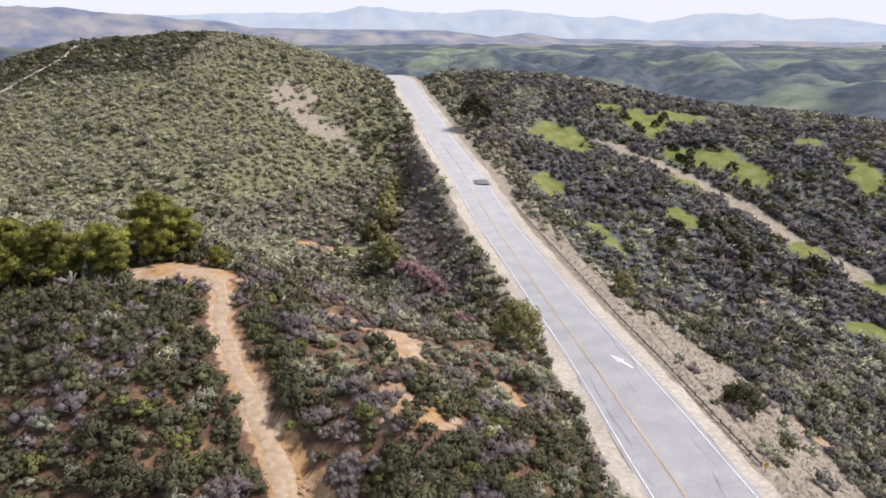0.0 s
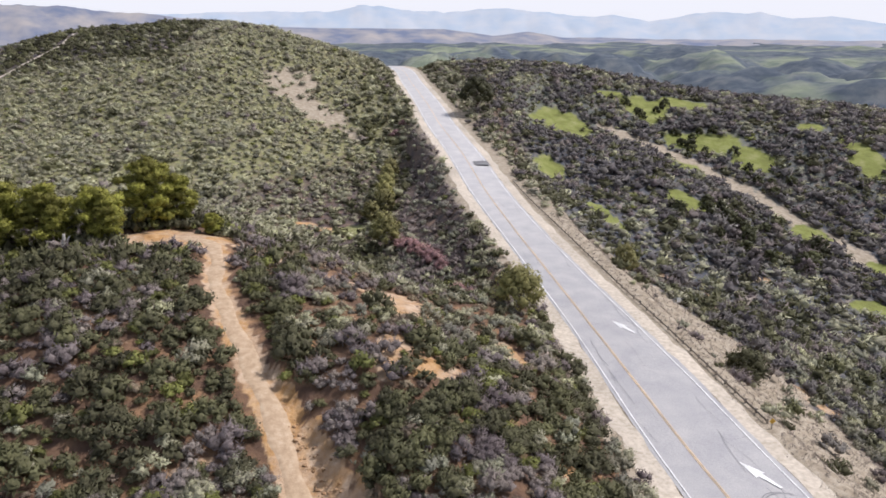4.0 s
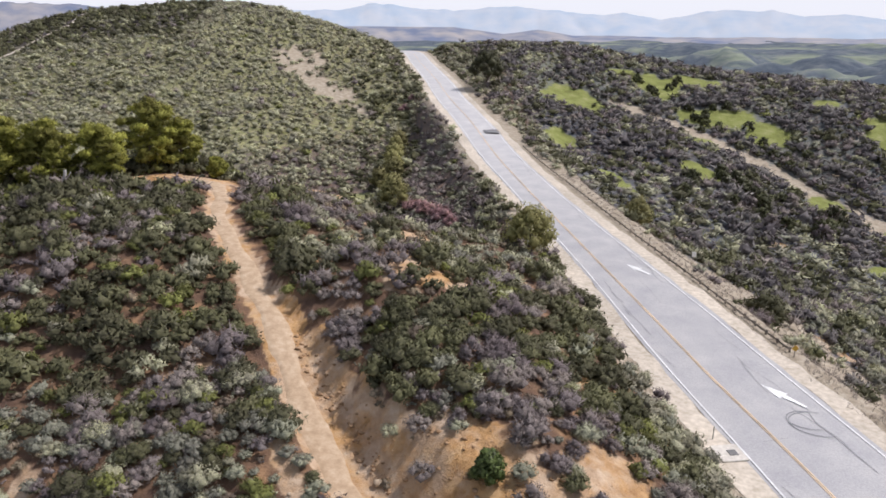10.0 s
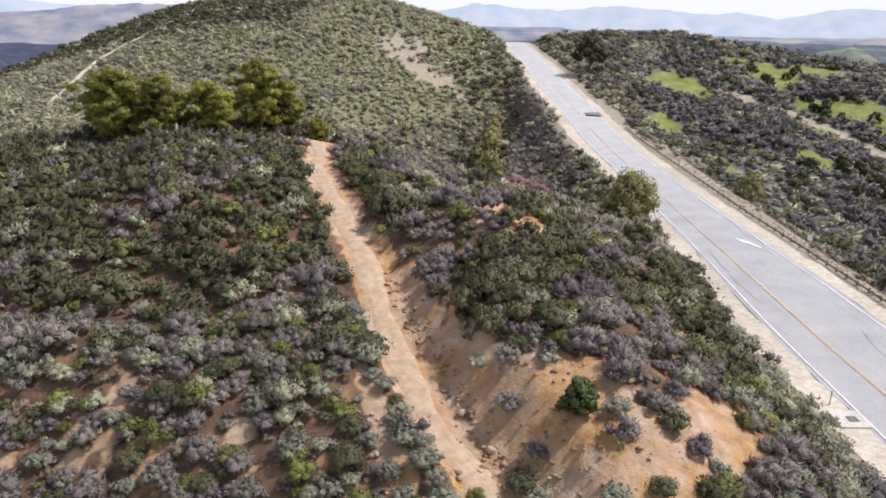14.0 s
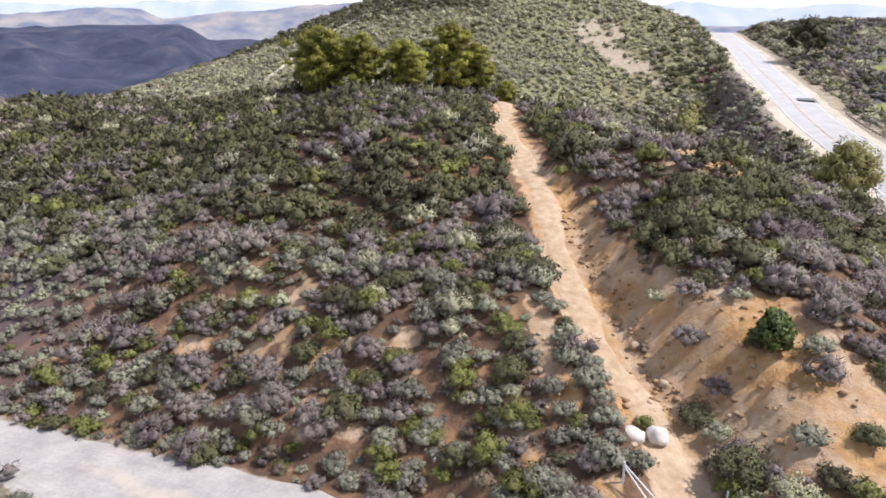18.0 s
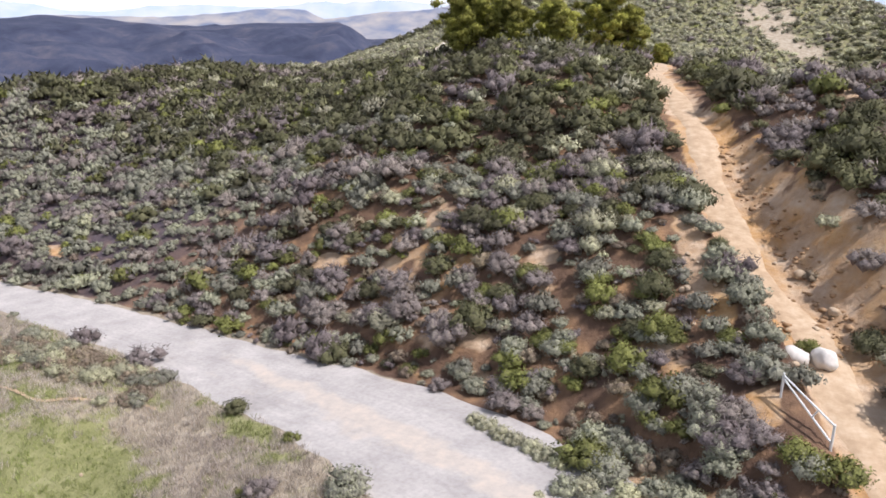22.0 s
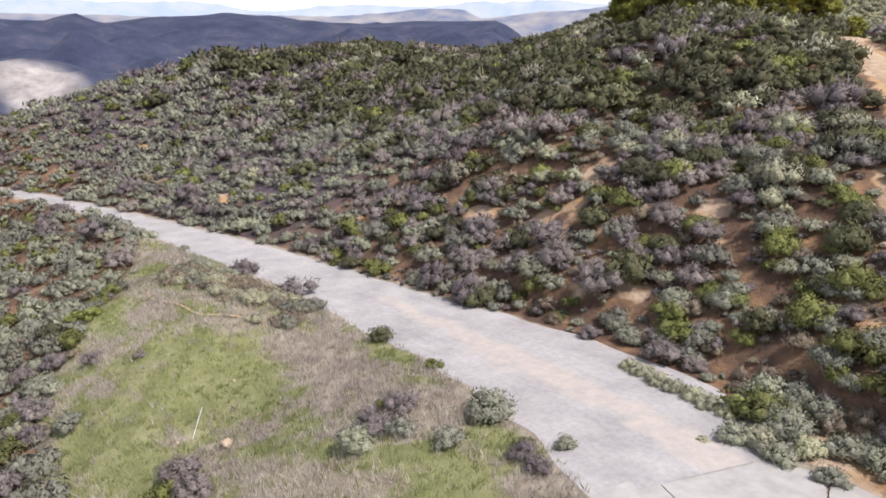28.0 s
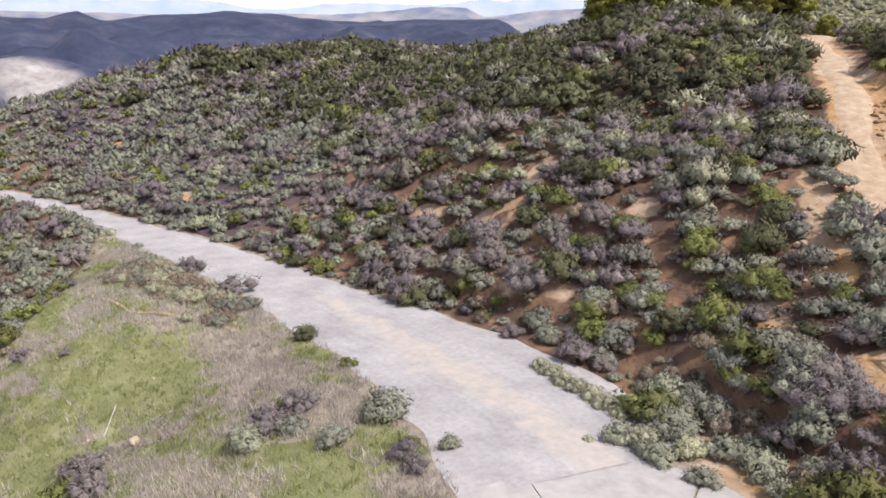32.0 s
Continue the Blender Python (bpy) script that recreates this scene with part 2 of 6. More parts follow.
TRAIL_LINE = [(2.5, 18.5, 1.2), (0.2, 24.2, 2.05), (-3.0, 30.4, 3.2), (-5.7, 33.9, 4.05), (-9.6, 40.6, 5.9), (-13.2, 48.2, 8.4), (-19.2, 59.8, 10.3), (-23.9, 69.5, 10.8),
              (-26.7, 79.0, 11.0), (-29.0, 84.0, 11.1), (-33.0, 87.0, 11.1)]
HILL_TRAIL_LINE = [(-138, 176, 4.0), (-144, 191, 6.7), (-151, 210, 10.9), (-157, 228, 15.2), (-158, 241, 18.8), (-153, 256, 22.5), (-146, 276, 27), (-150, 300, 31)]
EAST_TRACK_LINE = [(52, 226, 5.5), (62, 215, 2.2), (70, 207, -0.6), (77, 197.5, -3.4), (85, 189, -7.0), (89.5, 175, -10.2), (94, 165, -12.4), (98, 156, -14.4), (101, 143, -16.4), (104, 128, -18.5)]
KNOLL = [(-40, 65, 12.4), (-24, 62, 11.7), (-28, 54, 10.3), (-21, 47, 9.2), (-31, 50.5, 8.4), (-27, 46.5, 8.0), (-25.5, 43.5, 6.6), (-12, 65, 11.3), (-7.3, 51.7, 11.5),
         (-2, 50, 11.2), (1.5, 46.6, 10.0), (8.4, 56.8, 6.2), (-3, 40.5, 9.0), (7.2, 35.6, 7.3), (6.2, 29.8, 5.9), (3.5, 31.2, 6.5), (0.5, 33, 6.3), (-44, 37.4, 2.8),
         (-31, 34.2, 2.6), (-24, 36.6, 4.9), (-46, 40.6, 2.8), (-30.5, 37.4, 4.6), (-58, 58.6, 6.0), (-77, 64.9, 5.9), (-60, 76.5, 10.0), (-43.5, 29.7, -1.2)]
KNOLL_FOOT = [(-64.5, 34.2, -1.4), (-96, 35.6, -0.4), (-106, 48.7, 6.6), (-118, 34, 2.4), (-123, 25, -0.6), (-112, 62, 6.9), (-102, 74, 8.4), (-15.9, 31.3, 3.2), (-19.3, 26.5, 0.3), (-16.1, 27.6, 0.9), (-10.1, 24.9, 1.0), (-11.8, 37, 6.5),
              (-15.6, 39, 6.2), (5, 22, 2.4), (12, 30, 3.3), (14, 45, 3.2), (-20, 86, 9.5), (-36, 95, 11.0), (-55, 92, 11.0), (-46, 82, 11.4), (-12, 80, 8.5), (0, 68, 7.5), (3, 84, 4.0)]
VERGE = [(-32, 10.8, -2.0), (-56, 14, -4.9), (-42, 7, -4.9), (-34.5, 5.6, -4.3), (-23.7, 9.7, -3.2), (-21.4, 12, -1.8), (-17.2, 11.3, -1.0), (-13.5, 13.0, 0.0), (-39, 14.7, -2.4),
         (-85, 12, -8.2), (-65, 13, -5.8), (-10, 5, -0.8), (-20, 0, -4.0), (-40, -4, -8.0), (-62, 0, -10), (-80, -10, -16), (0, 0, 1.2)]
BACK_HILL = [(-59, 247, 17.8), (-57, 255, 19.2), (-34, 231, 6.8), (-105, 231, 19.0), (-118, 211, 10.5), (-55, 189, 5.2), (-15, 214, 3.6), (-80, 300, 36), (-40, 290, 24), (-130, 310, 36),
             (-175, 328, 33), (-60, 150, -1.5), (-95, 160, 2), (-40, 130, 1.5), (-140, 150, 3), (-230, 320, 13), (-30, 320, 21.5), (-100, 380, 26), (-200, 250, 8), (-230, 200, -8)]
GULLY = [(-21, 150, -7.0), (-12, 170, -4.0), (-4, 106, -3.0), (-14, 128, -6.5), (0, 136, 0.0), (-10, 192, -1.5), (6, 90, 0.0), (5, 112, 0.4), (-22, 105, 2.5), (-30, 118, 1.5)]
EAST = [(38, 79, -4.8), (35, 97, -3.6), (33, 123, -4.0), (47, 117, -9.4), (59, 106, -11.8), (66, 99, -14), (59.5, 140, -9.5), (89, 152, -14.5), (61, 167, -5.0), (87, 189, -7.7),
        (48, 188, 1.0), (31, 177, -1.2), (72, 216, 1.2), (120, 207, -0.8), (30, 215, 7.4), (38, 226, 6.6), (70, 242, 8.8), (73, 257, 12.2), (115, 236, 7.6), (45, 271, 19.0),
        (23, 300, 21), (5, 333, 20.5), (100, 290, 11), (130, 300, 6), (175, 290, 3), (40, 55, -4.5), (60, 60, -14), (110, 120, -20), (170, 180, -12), (34, 42, 0.4)]
FAR_SPOTS = [(-100, 100, 5), (-140, 90, 2), (-180, 60, -14), (-150, 20, -12), (-120, 120, 6), (-190, 110, -14), (-240, 60, -34), (-120, -40, -30), (0, 420, 6), (90, 380, -6), (190, 370, -14),
             (260, 260, -16), (230, 120, -34), (140, 40, -30), (80, -20, -24), (0, -60, -6), (-60, -70, -24), (-280, 240, -14), (-280, 380, -10), (-140, 430, 4), (-60, 420, 12), (-320, 120, -44)]


def along(line, xs, ys, third):
    """How far points lie from a line, on which side (right is plus), and third interpolated along it."""
    best = np.full(np.shape(xs), 1e9)
    side, value = np.zeros(np.shape(xs)), np.zeros(np.shape(xs))
    for (ax, ay), (bx, by), za, zb in zip([p[:2] for p in line], [p[:2] for p in line[1:]], third, third[1:]):
        dx, dy = bx - ax, by - ay
        raw = ((xs - ax) * dx + (ys - ay) * dy) / (dx * dx + dy * dy)
        u = np.clip(raw, 0, 1)
        ox, oy = xs - ax - u * dx, ys - ay - u * dy
        d = np.hypot(ox, oy)
        near = d < best
        best = np.where(near, d, best)
        side = np.where(near, np.sign(dy * (xs - ax) - dx * (ys - ay)), side)
        value = np.where(near, za + u * (zb - za), value)
    return best, side, value


def step(a, b, v):
    u = np.clip((v - a) / (b - a), 0, 1)
    return u * u * (3 - 2 * u)


def smooth_line(line, pieces=6):
    """The same line rounded through its points."""
    p = [np.array(q, float) for q in line]
    p = [2 * p[0] - p[1], *p, 2 * p[-1] - p[-2]]
    out = []
    for a, b, c, d in zip(p, p[1:], p[2:], p[3:]):
        for i in range(pieces):
            u = i / pieces
            out.append(tuple(0.5 * (2 * b + (c - a) * u + (2 * a - 5 * b + 4 * c - d) * u * u + (3 * b - a - 3 * c + d) * u**3)))
    return out + [tuple(p[-2])]


ROAD, LOWER, TRAIL, HILL_TRAIL, EAST_TRACK = (smooth_line(line) for line in (ROAD_LINE, LOWER_LINE, TRAIL_LINE, HILL_TRAIL_LINE, EAST_TRACK_LINE))
LOWER_WIDE = [q[0] for q in smooth_line([(h, 0, 0) for h in LOWER_HALF])]
SPOTS = np.array(ROAD_LINE + LOWER_LINE + KNOLL + KNOLL_FOOT + VERGE + BACK_HILL + GULLY + EAST + FAR_SPOTS + TRAIL_LINE[4:], float)
SCALE = 100.0


def bend(d2):
    return 0.5 * d2 * np.log(d2 + 1e-9)


def plate():
    n = len(SPOTS)
    p = SPOTS[:, :2] / SCALE
    k = bend(((p[:, None] - p[None]) ** 2).sum(-1)) + np.eye(n) * 0.0008
    q = np.c_[np.ones(n), p]
    full = np.block([[k, q], [q.T, np.zeros((3, 3))]])
    return np.linalg.solve(full, np.r_[SPOTS[:, 2], 0, 0, 0])


PLATE = plate()


def wave(xs, ys, size, seed):
    """Soft rolling noise, about -1 to 1, from crossed sines."""
    out = np.zeros(np.shape(xs))
    r = np.random.RandomState(seed)
    for i in range(7):
        a, f, ph = r.uniform(0, 6.28), r.uniform(0.6, 1.7) * 6.28 / size, r.uniform(0, 6.28)
        out = out + np.sin((xs * math.cos(a) + ys * math.sin(a)) * f + ph + 1.3 * np.sin((xs * math.sin(a) - ys * math.cos(a)) * f * 0.6 + ph * 2))
    return out / 4.0


def near_height(xs, ys):
    out = np.full(np.shape(xs), PLATE[-3]) + PLATE[-2] * xs / SCALE + PLATE[-1] * ys / SCALE
    for (sx, sy, _), w in zip(SPOTS, PLATE):
        out = out + w * bend(((xs - sx) ** 2 + (ys - sy) ** 2) / SCALE**2)
    return out


WEST_CREST = [(-150, 10), (-90, 18), (-79, 24), (-76, 17), (-74, 27), (-72.5, 16), (-69, 26), (-63, 31), (-59, 23), (-53, 10), (-50, 17), (-44, 20), (-41, 19), (-36, 4)]


def far_height(xs, ys):
    """Rolling country beyond the near hills: rounded hills and sharp little valleys, and a long dark ridge to the west."""
    r, bearing = np.hypot(xs, ys), np.degrees(np.arctan2(xs, ys))
    hills = np.abs(wave(xs, ys, 900, 3)) ** 0.8
    spurs = np.abs(wave(xs, ys, 380, 5)) ** 0.8
    folds = np.abs(wave(xs, ys, 150, 8))
    west = step(-36, -44, bearing) * step(-150, -110, bearing)
    low = -150 + 72 * hills + 36 * spurs + 12 * folds
    crest = np.interp(bearing, [q[0] for q in WEST_CREST], [q[1] for q in WEST_CREST])
    rise = np.interp(r, [300, 480, 700, 1000, 1300, 1700, 2600], [-0.30, -0.02, 0.20, 0.52, 1.0, 0.42, 0.0])
    high = -62 + (crest + 62) * rise + (26 * spurs + 14 * folds - 16) * (1 - step(0.7, 1.0, rise) * 0.85)
    out = low * (1 - west) + high * west
    plain = step(2300, 3300, r) * 0.85
    return out * (1 - plain) + plain * (-64 + 10 * spurs)


CUT_BANK = [(1.5, 32.0, 8.5, 5.0, 0), (-6.4, 40.5, 7.5, 1.8, -60)]


def north_extra(xs):
    """How much farther the old road reaches on its uphill side, near the apron."""
    return np.interp(xs, [-26, -18.8, -15.5, -12.8, -9], [0.0, 0.6, 1.1, 1.4, 1.6])


def patches(xs, ys, rows):
    """1 inside ellipses: x, y, half length, half width, turn in degrees."""
    out = np.zeros(np.shape(xs))
    ragged, broad = wave(xs, ys, 2.4, 17) + 0.5 * wave(xs, ys, 1.1, 18), wave(xs, ys, 9, 19) + 0.6 * wave(xs, ys, 4, 20)
    for x, y, a, b, turn in rows:
        c, s = math.cos(radians(turn)), math.sin(radians(turn))
        u, v = ((xs - x) * c + (ys - y) * s) / a, (-(xs - x) * s + (ys - y) * c) / b
        out = np.maximum(out, 1 - step(0.55, 1.15, np.hypot(u, v) + 0.22 * (ragged if min(a, b) < 4 else broad)))
    return out


def height(xs, ys):
    """The ground's height."""
    xs, ys = np.asarray(xs, float), np.asarray(ys, float)
    r = np.hypot(xs + 20, ys - 150)
    away = step(250, 520, r)
    out = np.where(away < 1, near_height(np.clip(xs, -600, 600), np.clip(ys, -400, 700)), 0) * (1 - away) + far_height(xs, ys) * away
    out = out + 0.16 * wave(xs, ys, 7, 11) + 0.35 * wave(xs, ys, 23, 12) * step(8, 60, r)
    d, side, z = along(TRAIL, xs, ys, [p[2] for p in TRAIL])
    bank = np.where(side > 0, np.interp(ys, [24, 30, 38, 46, 52], [3.0, 4.6, 3.6, 2.2, 1.5]), 1.0)
    k = 1 - step(0.95, 0.95 + bank, d)
    out = out * (1 - k) + z * k
    run = ys * 0.86 - xs * 0.5
    rill = np.where((side > 0) & (ys > 27) & (ys < 52), step(1.1, 1.9, d) * (1 - step(3.6, 5.2, d)), 0)
    out = out - rill * (0.34 * np.abs(wave(run, 0.35 * d, 1.9, 16)) + 0.16 * np.abs(wave(run, d, 0.95, 13)))
    cut = patches(xs, ys, CUT_BANK) * step(1.0, 2.0, d)
    out = out + cut * (0.30 * (1 - np.abs(wave(xs, ys, 2.4, 14))) - 0.10 + 0.15 * wave(xs, ys, 1.1, 15))
    d, side, z = along(LOWER, xs, ys, [p[2] for p in LOWER])
    half = along(LOWER, xs, ys, LOWER_WIDE)[2] + np.where(side > 0, north_extra(xs), 0)
    k = 1 - step(0.5, 2.6, d - half)
    out = out * (1 - k) + (z - 0.012) * k
    d, side, z = along(ROAD, xs, ys, [p[2] for p in ROAD])
    reach = np.where(side > 0, 8.6, 6.2)
    k = 1 - step(0.0, 6.0, d - reach)
    out = out * (1 - k) + (z - 0.05) * k
    return out


# ---- what covers the ground: 0 to 1 for bare soil, green turf, dry grass ----
# each patch: x, y, half length, half width, turn in degrees
BARE_PATCHES = [(-33.1, 8.7, 1.2, 0.7, 20), (-5.0, 36.8, 6.0, 2.3, -62), (-1.3, 30.6, 4.6, 2.6, -62), (-9.3, 44.0, 5.0, 1.6, -62), (0, 33.2, 5.6, 3.8, -10), (4.2, 29.6, 5.2, 3.6, 10), (-4.2, 36.2, 2.6, 3.0, 0), (9.2, 33.5, 3.0, 3.2, 0), (-8.2, 42.8, 6.0, 1.3, -61), (-12.6, 50.5, 4.0, 0.7, -60),
                (-16.3, 31.8, 1.3, 0.9, 60), (-25.2, 34.7, 0.8, 1.5, 0), (-31.3, 31.1, 1.6, 0.8, 0), (-8.1, 32.3, 5.8, 0.85, -61), (-18, 43, 2.2, 0.5, 30), (-18, 27, 1.0, 0.7, 0),
                (-20.7, 30.5, 0.6, 1.3, 0), (-41, 29.4, 1.4, 0.8, 0), (-24.3, 29.6, 0.6, 1.0, 0), (-3.3, 24.2, 0.7, 1.3, 0), (-15.7, 25.0, 0.8, 0.6, 0), (-6.0, 20.4, 0.9, 1.8, 0),
                (46.5, 118.5, 3.0, 1.8, 0), (40.7, 121, 1.6, 3, 0), (-60, 27.0, 2.0, 0.7, 0), (-90, 31, 2.2, 0.8, 0), (-74, 27, 2.0, 0.7, 0), (-5.2, 19.8, 2.0, 1.4, 0),
                (-4.2, 53, 1.7, 4.4, 0), (-1.8, 51, 3.6, 1.8, 10), (-3.5, 67.5, 2.6, 5.0, 20), (-6, 73, 4.6, 2.2, -15), (-13, 76, 6.0, 1.7, -15), (6.7, 64, 1.3, 3.6, 20), (-5, 41.6, 1.0, 0.8, 0), (9.6, 45, 1.2, 1.0, 0),
                (6.3, 54.2, 1.0, 1.6, 0), (47, 81, 7, 1.5, -50), (62, 132, 3, 2, 0), (-28, 154, 9, 1.5, -20), (-22, 82, 7, 1.0, -35)]
PALE_PATCHES = [(-53, 252, 10, 13, 0), (-42, 236, 15, 6.5, -40), (-29, 222, 8, 2.0, -50)]
FAR_SUNLIT = [(-680, 158, 62, 36, 10)]
GREEN_PATCHES = [(37, 226, 11, 14, 0), (69, 245, 8, 13, 10), (82, 251, 13, 7, 0), (82, 219, 14, 8, -10), (93, 209, 7, 8, 0), (60, 169, 5.5, 7, 0), (91, 167, 6, 5, 0), (125, 207, 6, 12, -10),
                 (28, 183, 5, 7, 0), (35, 147, 3, 9, 12), (119, 228, 5, 4, 0), (60, 256, 6, 4, 0), (85, 128, 6, 5, 0), (-21, 151, 5, 5, 0), (70, 199, 4, 7, 40), (101, 150, 3, 8, 30), (136, 196, 8, 7, 0)]


def far_patches(xs, ys):
    """Tan slopes far to the west, painted bright as if sunlit, with soft edges."""
    out = np.zeros(np.shape(xs))
    soft = wave(xs, ys, 160, 23) + 0.5 * wave(xs, ys, 60, 24)
    for x, y, a, b, _ in FAR_SUNLIT:
        out = np.maximum(out, 1 - step(0.6, 1.15, np.hypot((xs - x) / a, (ys - y) / b) + 0.25 * soft))
    return out


def south_half(xs, half):
    """The old road's half width on its low side, where grass has crept in."""
    return half * np.interp(xs, [-19, -12], [1.0, 0.80])


def verge_mask(xs, ys):
    """The grassy spoil bank on the low side of the lower road."""
    d, side, _ = along(LOWER, xs, ys, LOWER_WIDE)
    half = along(LOWER, xs, ys, LOWER_WIDE)[2]
    south = (side < 0) & (xs < 6)
    rim = np.interp(xs, [-62, -55, -44.5, -40.7, -31], [3.0, 4.6, 10, 14, 18.5]) + 0.8 * wave(xs, ys, 9, 31)
    return np.where(south, step(-0.2, 0.35, d - south_half(xs, half)) * (1 - step(rim - 3, rim, d)) * step(-66, -56, xs), 0)


def dry_strip(xs, ys):
    """The bank of dead grass between the guard rail and the low scarp below it."""
    d, side, _ = along(ROAD, xs, ys, [0] * len(ROAD))
    rim = np.interp(ys, [30, 60, 78, 90, 97, 105, 114, 128, 142], [50, 49, 47.5, 46, 41.5, 37, 33.5, 29.5, 24]) + 0.9 * wave(xs, ys, 9, 51)
    return np.where((side > 0) & (xs > 10), step(7.0, 8.0, d) * (1 - step(-0.8, 0.4, xs - rim)) * (1 - step(122, 138, ys)), 0)


VERGE_GREEN = [(-41.6, 10.6, 5, 2, 20), (-48, 15, 4.5, 1.6, 20), (-28, 11, 6.5, 2.6, 10), (-13.5, 11.6, 2.6, 1.4, 0), (-27, 6.4, 5, 2, 0)]
VERGE_STRAW = [(-27.5, 15.2, 5, 1.5, 5), (-20.2, 13.6, 4.6, 1.9, -20), (-37, 11.6, 3, 1.2, 0), (-15, 12.6, 2.2, 1.0, 0), (-44, 17, 4, 1.0, 0)]


def verge_green(xs, ys):
    """Above 0 where the spoil bank is green, below where its grass is dead."""
    return 0.75 * wave(xs, ys, 6, 21) + 0.75 * wave(xs, ys, 2.4, 22) + 0.45 * wave(xs, ys, 1.1, 26) + 0.9 * patches(xs, ys, VERGE_GREEN) - 1.1 * patches(xs, ys, VERGE_STRAW)


def covers(xs, ys):
    road, side, _ = along(ROAD, xs, ys, [0] * len(ROAD))
    shoulder = 1 - step(0.0, 3.0, road - np.where(side > 0, 9.4, 6.4))
    low = along(LOWER, xs, ys, LOWER_WIDE)
    edge = 0.8 * (1 - step(0.0, 0.8, low[0] - low[2]))
    path = 1 - step(0.9, 1.5, along(TRAIL, xs, ys, [0] * len(TRAIL))[0])
    clearing = 1 - step(0.8, 1.1, np.hypot((xs + 34) / 7.0, (ys - 85.6) / 5.4) + 0.06 * wave(xs, ys, 3, 25))
    # sandy rills that run down the lower slope
    slope = (xs > -75) * (xs < -6) * step(22, 26, ys) * (1 - step(36, 46, ys)) * (1 - 0.6 * step(-40, -52, xs))
    rills = 0.52 * slope * step(0.62, 0.95, wave(xs + 0.25 * ys, ys * 0.32, 5.0, 91) + 0.35 * wave(xs, ys, 2.2, 92))
    bare = np.maximum.reduce([path, clearing, rills, patches(xs, ys, BARE_PATCHES)])
    green = patches(xs, ys, GREEN_PATCHES)
    verge = verge_mask(xs, ys)
    green = np.maximum(green, verge * (0.14 + 0.50 * step(-0.7, 0.7, verge_green(xs, ys))))
    dry = np.maximum(0.85 * (1 - step(1.6, 4.6, along(EAST_TRACK, xs, ys, [0] * len(EAST_TRACK))[0])), np.maximum(0.8 * shoulder, edge))
    back = step(95, 130, ys) * (1 - step(-16, -4, xs)) * (1 - step(250, 275, ys) * step(-80, -115, xs)) * (1 - step(300, 350, np.hypot(xs, ys)))
    back = np.maximum(back * step(-3, 8, near_height(np.clip(xs, -600, 600), np.clip(ys, -400, 700)) + 6), 0)
    green = np.maximum(green, 0.40 * back * (1 - patches(xs, ys, PALE_PATCHES)))
    dry = np.maximum.reduce([dry, 0.26 * back, 0.9 * patches(xs, ys, PALE_PATCHES), 0.22 * (xs > 20) * (ys > 60) * (1 - step(280, 340, np.hypot(xs, ys))), 0.85 * verge, 0.55 * dry_strip(xs, ys), 0.85 * (1 - step(0, 4, road - 11)) * (side > 0) * step(0, 1, road - 8)])
    return bare, green, dry


# ---- the ground, one sheet out to the horizon ----


def spread(lo, hi, gap, limit, below, above, fine):
    """Grid lines: even between lo and hi, closer in the fine stretch, ever wider outside."""
    a, b, close = fine
    mid = [v for v in np.arange(lo, hi + 0.01, gap) if not a < v < b] + list(np.arange(a, b, close))
    for sign, end, growth in ((1, hi, above), (-1, lo, below)):
        d, v = gap, end
        while abs(v) < limit:
            d *= growth
            v += sign * d
            mid.append(v)
    return np.array(sorted(mid))


def grid_mesh(name, gx, gy, zs):
    nx, ny = len(gx), len(gy)
    xs, ys = np.meshgrid(gx, gy)
    me = bpy.data.meshes.new(name)
    me.vertices.add(nx * ny)
    me.vertices.foreach_set("co", np.stack([xs, ys, zs], -1).astype(np.float32).ravel())
    i = (np.arange(ny - 1)[:, None] * nx + np.arange(nx - 1)[None]).ravel()
    quads = np.stack([i, i + 1, i + nx + 1, i + nx], 1)
    me.loops.add(quads.size)
    me.loops.foreach_set("vertex_index", quads.ravel().astype(np.int32))
    me.polygons.add(len(quads))
    me.polygons.foreach_set("loop_start", np.arange(0, quads.size, 4, dtype=np.int32))
    me.polygons.foreach_set("use_smooth", np.ones(len(quads), bool))
    me.update(calc_edges=True)
    return me


gx, gy = spread(-96, 32, 0.75, 4950, 1.036, 1.036, (-15, 11, 0.36)), spread(3, 92, 0.75, 4950, 1.12, 1.032, (19, 53, 0.36))
mx, my = np.meshgrid(gx, gy)
ground_mesh = grid_mesh("ground", gx, gy, height(mx, my))
bare, green, dry = covers(mx.ravel(), my.ravel())
# grey litter under the brush of the east valley
litter = np.maximum(0.85 * step(13, 26, mx.ravel()) * step(55, 80, my.ravel()), 0.45 * step(88, 108, my.ravel()) * (mx.ravel() < 16))
litter = np.maximum(litter, 0.6 * step(-38, -52, mx.ravel()) * step(20, 26, my.ravel()))
paint = ground_mesh.color_attributes.new("cover", "FLOAT_COLOR", "POINT")
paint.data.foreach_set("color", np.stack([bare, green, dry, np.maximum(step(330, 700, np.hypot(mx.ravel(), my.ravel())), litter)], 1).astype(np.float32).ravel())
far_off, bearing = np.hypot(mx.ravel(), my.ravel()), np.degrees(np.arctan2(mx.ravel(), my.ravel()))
# red: sunlit tan patch, green: hazy blue west, blue: lush turf
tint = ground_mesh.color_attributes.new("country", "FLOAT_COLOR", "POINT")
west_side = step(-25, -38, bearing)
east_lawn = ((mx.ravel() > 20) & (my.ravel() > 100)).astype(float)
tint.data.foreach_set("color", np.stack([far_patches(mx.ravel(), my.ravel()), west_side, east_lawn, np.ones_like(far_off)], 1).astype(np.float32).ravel())
